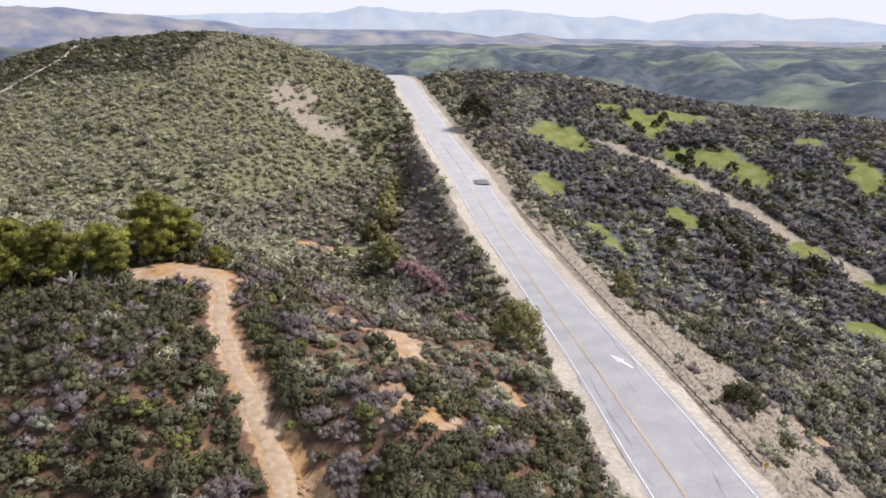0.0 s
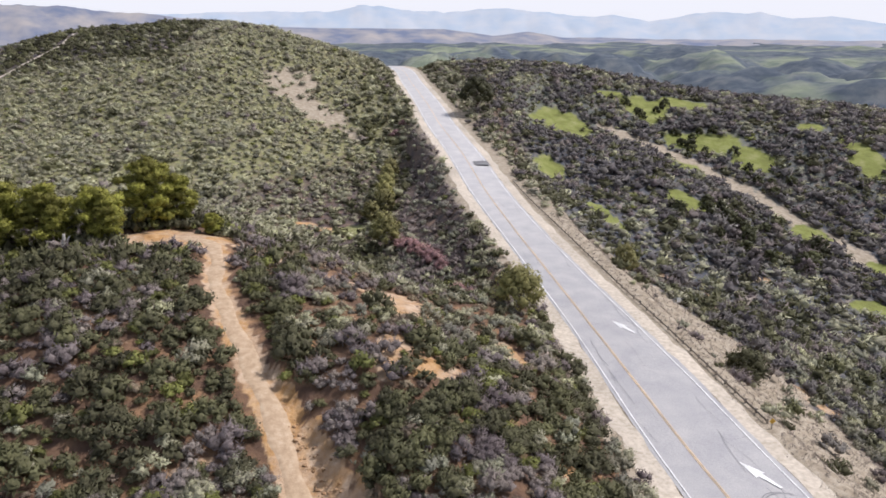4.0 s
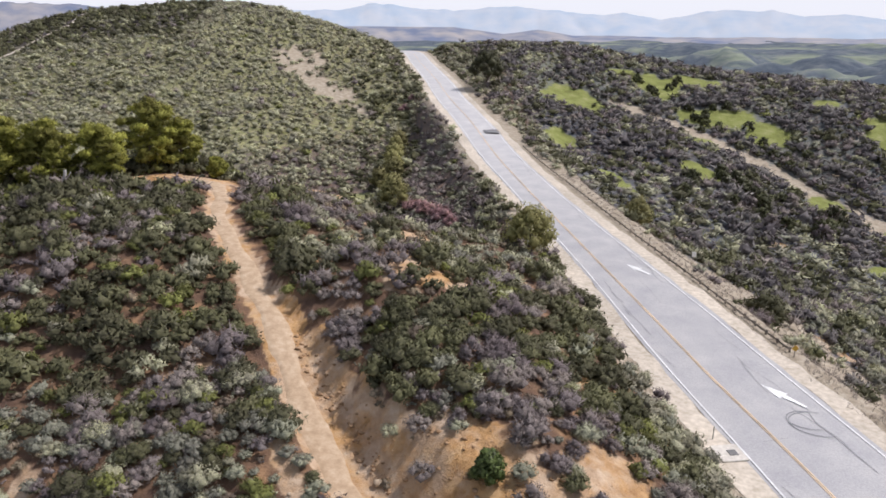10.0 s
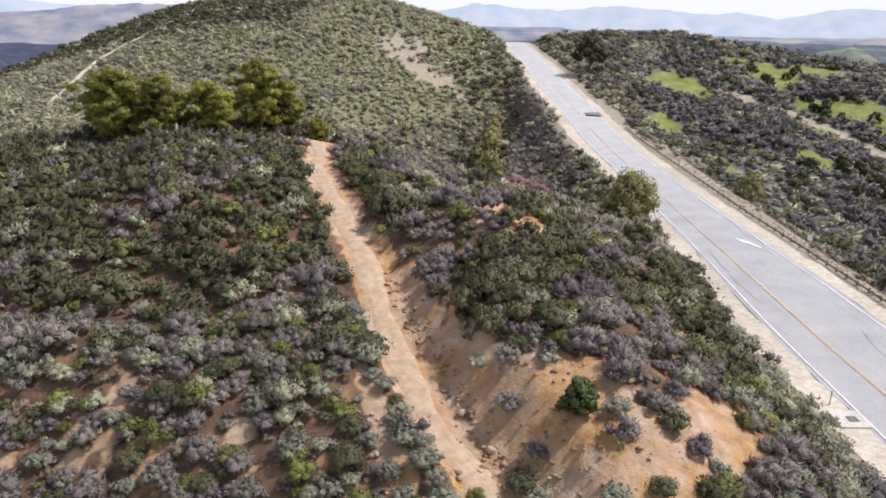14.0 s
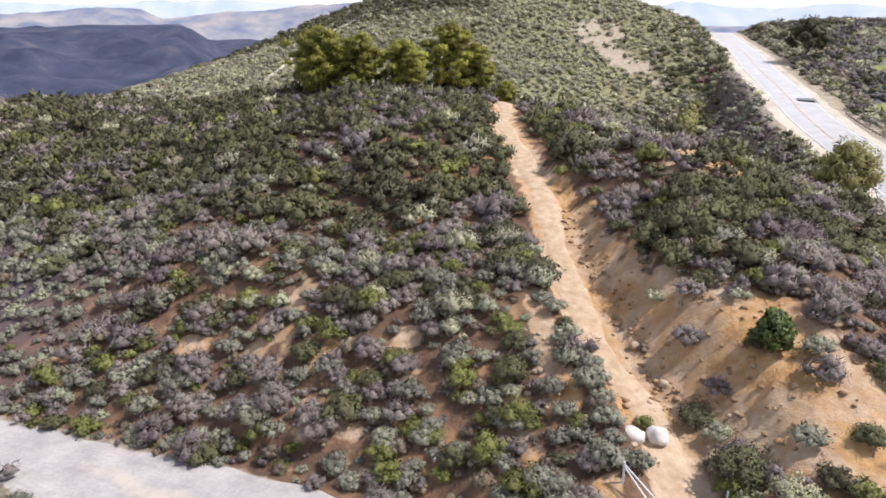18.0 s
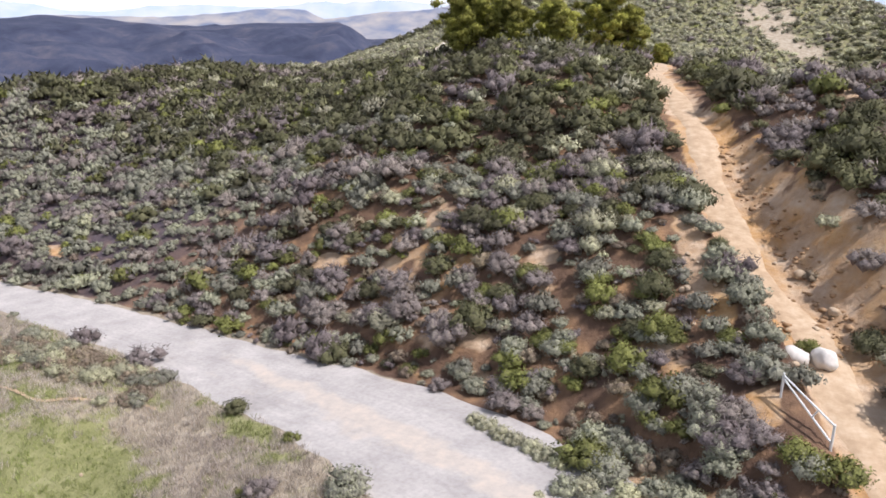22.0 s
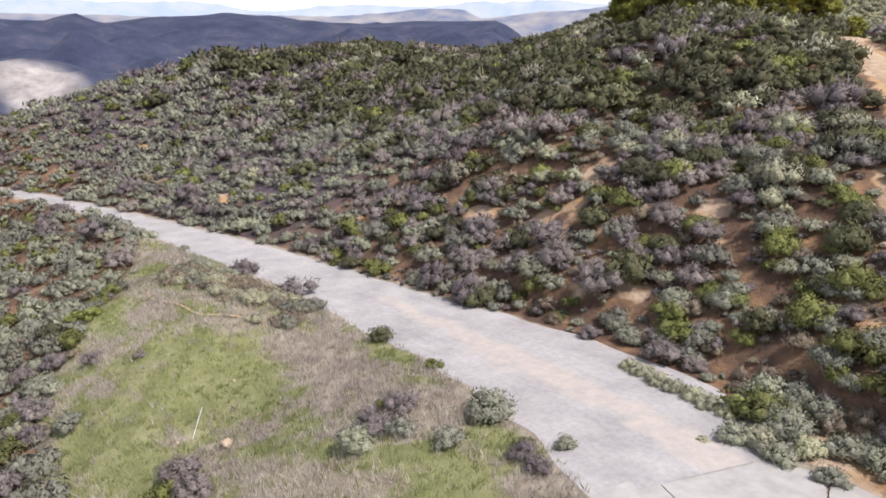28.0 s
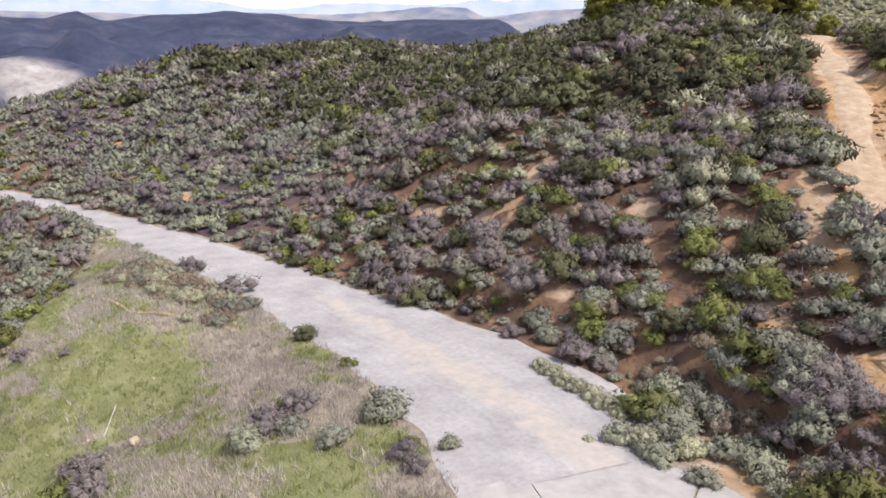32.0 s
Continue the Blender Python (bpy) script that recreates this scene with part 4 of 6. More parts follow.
for socket, source, factor in (("X", "Green", 26.0), ("Y", "Blue", 22.0)):
    times = node(OLD_ASPHALT, "ShaderNodeMath")
    times.operation = "MULTIPLY"
    times.inputs[1].default_value = factor
    link(OLD_ASPHALT, lanes.outputs[source], times.inputs[0])
    link(OLD_ASPHALT, times.outputs[0], stretch_v.inputs[socket])
streak = ramp(OLD_ASPHALT, noise_of(OLD_ASPHALT, 1.0, 7.0, stretch_v.outputs[0], 0.65), [(0.3, (0.92, 0.92, 0.93)), (0.7, (1.06, 1.055, 1.045))])
blotch = mix(OLD_ASPHALT, 1.0, blotch, streak, "MULTIPLY")
link(OLD_ASPHALT, lanes.outputs["Red"], silt_sum.inputs[0])
link(OLD_ASPHALT, noise_of(OLD_ASPHALT, 0.9, 9.0, rough=0.7), silt_sum.inputs[1])
silty = ramp(OLD_ASPHALT, silt_sum.outputs[0], [(0.78, (0, 0, 0)), (1.15, (0.9, 0.9, 0.9))])
finish(OLD_ASPHALT, mix(OLD_ASPHALT, silty, mix(OLD_ASPHALT, 1.0, grit, blotch, "MULTIPLY"), silt_tone), noise_of(OLD_ASPHALT, 14.0, 6.0), 0.4, 0.02)
SLAB = speckled("sun_bleached_concrete", (0.37, 0.345, 0.31), (0.49, 0.46, 0.42), 2.0, 0.9, 0.3)

lower_pts = resample(LOWER, 0.8)
lower_s = np.r_[0, np.cumsum(np.linalg.norm(np.diff(np.array(LOWER)[:, :2], axis=0), axis=1))]
lower_half = np.interp(np.arange(len(lower_pts)) * 0.8, lower_s, LOWER_WIDE)
paved = lower_pts[:, 0] < -8.2
lp, lh = lower_pts[paved], lower_half[paved]
ravel = 0.16 * wave(lp[:, 0] * 1.0, lp[:, 1] * 0.0, 5.0, 45) + 0.08 * wave(lp[:, 0], lp[:, 1] * 0.0, 2.2, 46)
lower = ribbon("road", lp, -south_half(lp[:, 0], lh) + ravel, lh + north_extra(lp[:, 0]) + np.roll(ravel, 9), OLD_ASPHALT, None, -0.002, across=13, crown=0.07, wobble=0.03, seed=5)
tagged(lower, "bleached grey old asphalt road with washed-in silt", "road", kind="structure")


# tan silt that rain has washed along the crown and onto both edges
lane = np.tile(np.linspace(-1, 1, 13), len(lp))
run = np.repeat(np.arange(len(lp)) * 0.8, 13)
silt = np.exp(-(((lane - 0.12 + 0.22 * np.sin(run * 0.16)) / 0.24) ** 2)) * (1 - step(16, 34, run)) + 0.55 * np.exp(-(((lane + 0.45) / 0.12) ** 2)) * step(4, 9, run) * (1 - step(20, 40, run))
silt = np.clip(np.maximum(silt, 0.5 * step(0.8, 1.0, np.abs(lane))), 0, 1)
wash = lower.data.color_attributes.new("silt", "FLOAT_COLOR", "POINT")
wash.data.foreach_set("color", np.stack([silt * 0.66, lane * 0.5 + 0.5, run / 100, np.ones_like(run)], 1).astype(np.float32).ravel())


# apron: broken concrete slabs between the old road and the highway
apron = base("concrete_apron", "pale cracked concrete apron at the road's end", "pavement", (0, 0, 0))
apron["kind"] = "structure"


def apron_z(x, y):
    return ground_at(x, y) + 0.05


def slab(corners, lift=0.0):
    """One slab of the apron, a plate with thickness and slightly uneven edges."""
    r = np.random.RandomState(int(abs(corners[0][0] * 100)))
    ring = []
    for (ax, ay), (bx, by) in zip(corners, corners[1:] + corners[:1]):
        for u in (0, 0.25, 0.5, 0.75):
            ring.append((ax + (bx - ax) * u + r.uniform(-0.02, 0.02), ay + (by - ay) * u + r.uniform(-0.02, 0.02)))
    bm = bmesh.new()
    cx, cy = np.mean([q[0] for q in ring]), np.mean([q[1] for q in ring])
    hub = bm.verts.new((cx, cy, apron_z(cx, cy) + lift + 0.01))
    top = [bm.verts.new((x, y, apron_z(x, y) + lift)) for x, y in ring]
    low = [bm.verts.new((x, y, apron_z(x, y) - 0.15)) for x, y in ring]
    for i in range(len(ring)):
        j = (i + 1) % len(ring)
        bm.faces.new((hub, top[i], top[j]))
        bm.faces.new((top[i], low[i], low[j], top[j]))
    bmesh.ops.recalc_face_normals(bm, faces=bm.faces[:])
    return part("slab", bm, SLAB, apron)


slab([(-9.45, 13.2), (-9.15, 15.45), (-7.42, 14.58), (-6.08, 10.85), (-8.2, 10.2)])
slab([(-9.14, 15.48), (-7.75, 18.15), (-5.6, 18.9), (-5.04, 17.2), (-4.39, 13.0), (-6.07, 10.86), (-7.41, 14.59)], 0.012)
slab([(-5.0, 17.2), (-5.45, 18.9), (-2.5, 18.4), (-0.5, 12.2), (-4.35, 13.0)], 0.004)
slab([(-6.1, 10.4), (-5.9, 10.8), (-4.4, 12.9), (-0.4, 12.1), (-0.2, 8.6), (-4.8, 8.0)])
slab([(-0.4, 12.25), (-2.3, 18.3), (6.0, 16.8), (6.4, 11.9)])
slab([(-0.3, 12.0), (6.4, 11.8), (6.2, 7.6), (-0.1, 8.6)])
slab([(6.5, 11.9), (6.1, 16.7), (15.5, 15.6), (15.2, 10.5)])
slab([(6.5, 11.8), (15.2, 10.4), (15.0, 6.6), (6.3, 7.6)])

# ---- boulders and loose rocks ----
PALE_ROCK = speckled("whitewashed_rock", (0.58, 0.53, 0.47), (0.82, 0.79, 0.74), 2.5, 0.9, 0.5, 0.05)
TAN_ROCK = speckled("tan_sandstone", (0.34, 0.25, 0.16), (0.56, 0.45, 0.33), 3.0, 0.9, 0.5, 0.04)


def rock(name, label, where, size, mat, seed, turn=0.0, sink=0.25):
    r = np.random.RandomState(seed)
    bm = bmesh.new()
    bmesh.ops.create_icosphere(bm, subdivisions=3, radius=0.5)
    off = r.uniform(-50, 50, 3)
    for v in bm.verts:
        q = v.co.normalized()
        n = noise.noise(Vector(q * 1.3) + Vector(off)) * 0.26 + noise.noise(Vector(q * 3.4) + Vector(off)) * 0.09
        flat_cut = min(0.0, 0.33 - abs(q.x * 0.8 + q.z * 0.5)) * 0.35
        v.co = q * (0.5 + n * 0.5 + flat_cut * 0.5)
        v.co.x, v.co.y, v.co.z = v.co.x * size[0], v.co.y * size[1], v.co.z * size[2]
    ob = part(name, bm, mat, smooth=True)
    ob.matrix_world = pose(where[0], where[1], ground_at(*where) + size[2] * (0.5 - sink), 0, 0, turn)
    return tagged(ob, label, "rock")


rock("boulder", "low white boulder at the trail's foot", (-3.0, 28.1), (1.25, 0.85, 0.85), PALE_ROCK, 3, 25)
rock("boulder", "round white boulder with a brown stain beside the trail", (-2.05, 28.55), (1.1, 1.0, 1.1), PALE_ROCK, 5, 70)
rock("rock", "tan rock on the trail bank", (-2.3, 32.4), (0.6, 0.45, 0.45), TAN_ROCK, 7)
rock("rock", "tan rock half sunk in the bank", (-4.2, 34.9), (0.7, 0.5, 0.5), TAN_ROCK, 8, 40)
rock("rock", "pale stone lying in the grass", (-23.2, 9.3), (0.5, 0.4, 0.34), TAN_ROCK, 9, 10, 0.15)
scatter = np.random.RandomState(23)
for i in range(40):
    k = i % 3
    if k == 0:
        x, y = -2.0 + scatter.normal() * 2.6, 31.5 + scatter.normal() * 2.6
    elif k == 1:
        u = scatter.rand()
        x, y = -9.4 + 3.5 * u + scatter.normal() * 0.6, 33.0 - 5.0 * u + scatter.normal() * 0.6
    else:
        x, y = -26 + scatter.normal() * 8, 11 + scatter.normal() * 2.6
    s = scatter.uniform(0.12, 0.34) * (0.6 if k == 2 else 1.0)
    rock("stone", "small loose tan stone on bare soil", (x, y), (s * 1.3, s, s * 0.8), TAN_ROCK, 40 + i, scatter.uniform(0, 360), 0.2)

# clods and broken earth shed by the cut bank
CLOD = speckled("broken_earth", (0.22, 0.125, 0.060), (0.46, 0.31, 0.185), 3.0, 0.95, 0.5, 0.04)
clod_r = np.random.RandomState(29)
cv, ct, cn = [], [], 0
ball = bmesh.new()
bmesh.ops.create_icosphere(ball, subdivisions=1, radius=1.0)
ball_v, ball_t = np.array([v.co[:] for v in ball.verts]), np.array([[v.index for v in f.verts] for f in ball.faces])
ball.free()
for i in range(420):
    if i % 2:
        u = clod_r.rand()
        x, y = -2.2 - 10.4 * u + clod_r.normal() * 0.4 + 1.0, 30.5 + 17.0 * u + clod_r.normal() * 0.5
    else:
        x, y = 1.0 + clod_r.normal() * 3.4, 32.0 + clod_r.normal() * 2.6
    s = 0.05 + 0.16 * clod_r.rand() ** 2.5
    v = ball_v * s * clod_r.uniform(0.6, 1.25, (len(ball_v), 1)) * np.array([1.2, 1.0, 0.7]) + np.array([x, y, ground_at(x, y) + 0.2 * s])
    cv.append(v), ct.append(ball_t + cn)
    cn += len(v)
tagged(new("clods", tri_mesh("clods", np.concatenate(cv), np.concatenate(ct), [CLOD])), "loose orange-brown clods of earth below the cut bank", "rubble", kind="stuff")

# ---- swing gate at the trail's foot ----
GATE_WHITE = speckled("chipped_white_steel", (0.62, 0.62, 0.60), (0.82, 0.82, 0.80), 5.0, 0.5, 0.1)
ga, gb = Vector((-2.9, 24.9, 0)), Vector((-1.0, 23.3, 0))
ga.z, gb.z = ground_at(ga.x, ga.y), ground_at(gb.x, gb.y)
gate = base("trail_gate", "white tubular steel swing gate beside the trail", "gate", ga)
inv = gate.matrix_world.inverted()


def gate_bar(name, a, b, r=0.035):
    bm = bmesh.new()
    tube(bm, inv @ a, inv @ b, r, r, 10)
    return part(name, bm, GATE_WHITE, gate)


up = Vector((0, 0, 1))
gate_bar("post", ga - up * 0.3, ga + up * 0.95, 0.045)
gate_bar("post", gb - up * 0.3, gb + up * 0.95, 0.045)
gate_bar("rail", ga + up * 0.86, gb + up * 0.9)
gate_bar("rail", ga + up * 0.75, gb + up * 0.25)
gate_bar("brace", ga.lerp(gb, 0.62) + up * 0.46, ga.lerp(gb, 0.7) + up * 0.88, 0.03)

DRUM = speckled("pale_blue_grey_paint", (0.42, 0.47, 0.54), (0.60, 0.64, 0.68), 5.0, 0.6, 0.1)
z = ground_at(0.9, 25.2)
bollard = base("bollard", "pale blue-grey concrete bollard with a slim post by the trail", "bollard", (1.0, 25.2, z))
bm = bmesh.new()
bmesh.ops.create_cone(bm, cap_ends=True, segments=16, radius1=0.32, radius2=0.27, depth=0.7, matrix=pose(0, 0, 0.28))
bmesh.ops.bevel(bm, geom=[e for e in bm.edges if e.verts[0].co.z > 0.5 and e.verts[1].co.z > 0.5], offset=0.06, segments=2, affect="EDGES")
part("block", bm, DRUM, bollard, smooth=False)
bm = bmesh.new()
tube(bm, (0, 0.1, 0.6), (0.02, 0.1, 1.25), 0.035, 0.035, 8)
part("post", bm, DRUM, bollard)

bm = bmesh.new()
z = ground_at(-25.4, 9.0)
tube(bm, (0, 0, -0.1), (-0.75, 0.85, 0.75), 0.014, 0.010, 6)
rod = part("stake", bm, GATE_WHITE)
rod.matrix_world = pose(-25.1, 8.7, z)
tagged(rod, "thin white survey stake leaning in the grass", "stake")

# ---- shrubs, trees and grass ----


# a coarse eight-sided lump, the woody heart of a lobe
ICO_V = np.array([(1, 0, 0), (-1, 0, 0), (0, 1, 0), (0, -1, 0), (0, 0, 1), (0, 0, -1)], float)
ICO_T = np.array([(0, 2, 4), (2, 1, 4), (1, 3, 4), (3, 0, 4), (2, 0, 5), (1, 2, 5), (3, 1, 5), (0, 3, 5)])


def sprays(r, at, out, length, width, droop=0.0):
    """One narrow triangle for each place, pointing outwards, with a random turn about its own length."""
    n = len(at)
    stray = r.normal(0, 1, (n, 3))
    around = unit(np.cross(out, stray))
    d = unit(0.42 * out + 0.88 * around + 0.16 * stray + np.array([0, 0, 0.22 - droop]))
    side = unit(np.cross(d, out + 0.30 * r.normal(0, 1, (n, 3))))
    ln, wd = length * r.uniform(0.6, 1.3, (n, 1)), width * r.uniform(0.7, 1.3, (n, 1))
    v = np.stack([at - side * wd - d * ln * 0.3, at + side * wd - d * ln * 0.3, at + d * ln], 1).reshape(-1, 3)
    return v, np.arange(3 * n).reshape(-1, 3)


def shrub_shape(seed, leaves, lobes, leaf_long, leaf_wide, tall=0.8, airy=0.0):
    """A shrub about one metre in radius: lobes of leaf sprays over twiggy hearts. Returns points, triangles, material numbers and normals."""
    r = np.random.RandomState(seed)
    verts, tris, index, norms, base_n = [], [], [], [], 0
    for k in range(lobes):
        a = 6.283 * (k + r.uniform(-0.3, 0.3)) / max(1, lobes - 1)
        far = 0.0 if k == 0 else r.uniform(0.38, 0.68)
        size = r.uniform(0.34, 0.58) if lobes > 1 else 0.85
        c = np.array([far * math.cos(a), far * math.sin(a), tall * r.uniform(0.36, 0.66) + (0.2 if k == 0 else 0.0)])
        n = leaves // lobes
        q = unit(r.normal(0, 1, (n * 2, 3)) + [0, 0, 0.35])
        q = q[q[:, 2] > -0.55][:n]
        p = c + q * size * np.array([1, 1, 0.85]) * r.uniform(0.78 - airy, 1.1, (len(q), 1))
        v, t = sprays(r, p, q, leaf_long, leaf_wide)
        # each spray is shaded as part of its round lobe, and the lobe as part of the shrub
        facing = unit(0.75 * q + 0.45 * unit(p - np.array([0, 0, 0.15])) + r.normal(0, 0.16, q.shape))
        verts.append(v), tris.append(t + base_n), index.append(np.zeros(len(t), int)), norms.append(np.repeat(facing, 3, 0))
        base_n += len(v)
        v = c + ICO_V * size * 0.78 * r.uniform(0.8, 1.15, (len(ICO_V), 1)) * np.array([1, 1, 0.9])
        verts.append(v), tris.append(ICO_T + base_n), index.append(np.ones(len(ICO_T), int)), norms.append(unit(v - c))
        base_n += len(v)
    v = np.concatenate(verts)
    v[:, 2] = np.maximum(v[:, 2], -0.12)
    return v, np.concatenate(tris), np.concatenate(index), np.concatenate(norms)


def joined(shapes, places, seed):
    """Many shrubs as arrays: places are rows of shape, x, y, z, size, turn, height factor."""
    vs, ts, ix, ns, tone, n = [], [], [], [], [], 0
    r = np.random.RandomState(seed)
    for k, x, y, z, s, a, h in places:
        v, t, i, q = shapes[int(k)]
        c, si = math.cos(a), math.sin(a)
        vs.append(np.stack([(v[:, 0] * c - v[:, 1] * si) * s + x, (v[:, 0] * si + v[:, 1] * c) * s + y, v[:, 2] * s * h + z], 1))
        ns.append(np.stack([q[:, 0] * c - q[:, 1] * si, q[:, 0] * si + q[:, 1] * c, q[:, 2]], 1))
        ts.append(t + n), ix.append(i), tone.append(np.full(len(v), r.rand()))
        n += len(v)
    return (np.concatenate(part_list) for part_list in (vs, ts, ix, ns, tone))


def two_meshes(shape, leaf, heart):
    """A shrub's leaves and its twiggy inside as two meshes."""
    v, t, i, q = shape
    out = []
    for k, (name, mat) in enumerate((("foliage", leaf), ("woody_core", heart))):
        used, renumbered = np.unique(t[i == k], return_inverse=True)
        out.append(tri_mesh(name, v[used], renumbered.reshape(-1, 3), [mat], None, q[used]))
    return out


HEART = {k: leafy_mass(k + "_inner_leaves", around(c, d), (0.090, 0.074, 0.062), 0.42 if k in ("bare_brush", "buckwheat", "thicket", "redbud") else 0.38) for k, (c, d, _, _) in TONES.items()}
SPECIES = ["chamise", "sage", "bare_brush", "sumac", "buckwheat", "scrub", "thicket"]
LABELS = {
    "chamise": ("dark green chamise shrub on the slope", "shrub"),
    "sage": ("silvery grey-green sagebrush on bare soil", "shrub"),
    "bare_brush": ("leafless purple-grey brush with tangled twigs", "shrub"),
    "sumac": ("bright yellow-green leafy sumac shrub on the slope", "shrub"),
    "buckwheat": ("low brown dried buckwheat clump", "shrub"),
    "thicket": ("dark purple-brown brush thicket on the valley slope", "shrub"),
    "scrub": ("olive-green scrub bush on dry soil", "shrub"),
}
FORM = {  # lobes, leaf length, leaf width, height, airiness
    "chamise": (6, 0.185, 0.058, 0.95, 0.08), "sage": (7, 0.165, 0.056, 0.85, 0.06), "bare_brush": (6, 0.26, 0.028, 0.95, 0.26),
    "sumac": (5, 0.16, 0.070, 0.85, 0.05), "buckwheat": (5, 0.21, 0.034, 0.60, 0.18), "scrub": (6, 0.175, 0.058, 0.85, 0.06),
    "thicket": (6, 0.20, 0.048, 0.9, 0.12),
}


def shapes_for(kind, leaves, lobes, grow, count, seed):
    _, ln, wd, tall, airy = FORM[kind]
    return [shrub_shape(seed + i, leaves, lobes, ln * grow, wd * grow, tall, airy) for i in range(count)]


def free_ground(xs, ys):
    """1 where shrubs may root, 0 on roads, paths and bare or grassy patches."""
    road, side, _ = along(ROAD, xs, ys, [0] * len(ROAD))
    on_road = road < np.where(side > 0, np.interp(ys, [60, 120], [9.6, 8.4]), 6.6)
    low = along(LOWER, xs, ys, LOWER_WIDE)
    path = along(TRAIL, xs, ys, [0] * len(TRAIL))
    ok = ~on_road & (low[0] > low[2] + 0.05 + np.where(low[1] > 0, north_extra(xs), 0)) & (path[0] > np.interp(ys, [30, 50], [1.6, 2.0]))
    ok &= ~((xs > -9.5) & (xs < 24) & (ys > 5) & (ys < 19.2))
    ok &= np.hypot((xs + 34) / 7.2, (ys - 85.6) / 5.5) > 1
    ok &= (np.hypot(xs + 2.4, ys - 28.2) > 1.7) & (np.hypot(xs + 1.9, ys - 24.0) > 1.5)
    ok &= along(HILL_TRAIL, xs, ys, [0] * len(HILL_TRAIL))[0] > 2.0
    ok &= along(EAST_TRACK, xs, ys, [0] * len(EAST_TRACK))[0] > 3.6
    return ok


def in_view(xs, ys):
    b = np.degrees(np.arctan2(xs, ys + 6))
    return (b > -86) & (b < np.where(np.hypot(xs, ys) > 60, 36, 40))


def plant_field(gap, inner, outer, seed):
    """Jittered places between two distances, thinned by what covers the ground."""
    r = np.random.RandomState(seed)
    n = int(outer / gap) + 1
    i, j = np.meshgrid(np.arange(-n, n + 1), np.arange(-3, n + 1))
    xs = ((i + r.uniform(-0.48, 0.48, i.shape)) * gap).ravel()
    ys = ((j + 0.5 * (i % 2) + r.uniform(-0.48, 0.48, i.shape)) * gap).ravel()
    d = np.hypot(xs, ys)
    keep = (d >= inner) & (d < outer) & in_view(xs, ys)
    xs, ys = xs[keep], ys[keep]
    bare, green, dry = covers(xs, ys)
    chance = 1 - (0.93 + 0.05 * patches(xs, ys, CUT_BANK)) * np.clip(bare * 1.6 - 0.45, 0, 1)
    chance = chance * (1 - np.clip(patches(xs, ys, GREEN_PATCHES) * 2.2, 0, 1)) * (1 - 0.85 * patches(xs, ys, PALE_PATCHES))
    chance = chance * (1 - verge_mask(xs, ys)) * (1 - 0.93 * dry_strip(xs, ys))
    chance = chance * (1 - 0.25 * ((xs > -14) & (xs < 12) & (ys > 58) & (ys < 90))) * (1 - 0.10 * ((xs > -30) & (xs < -4) & (ys < 34)))
    keep = free_ground(xs, ys) & (r.rand(len(xs)) < chance)
    return xs[keep], ys[keep], r


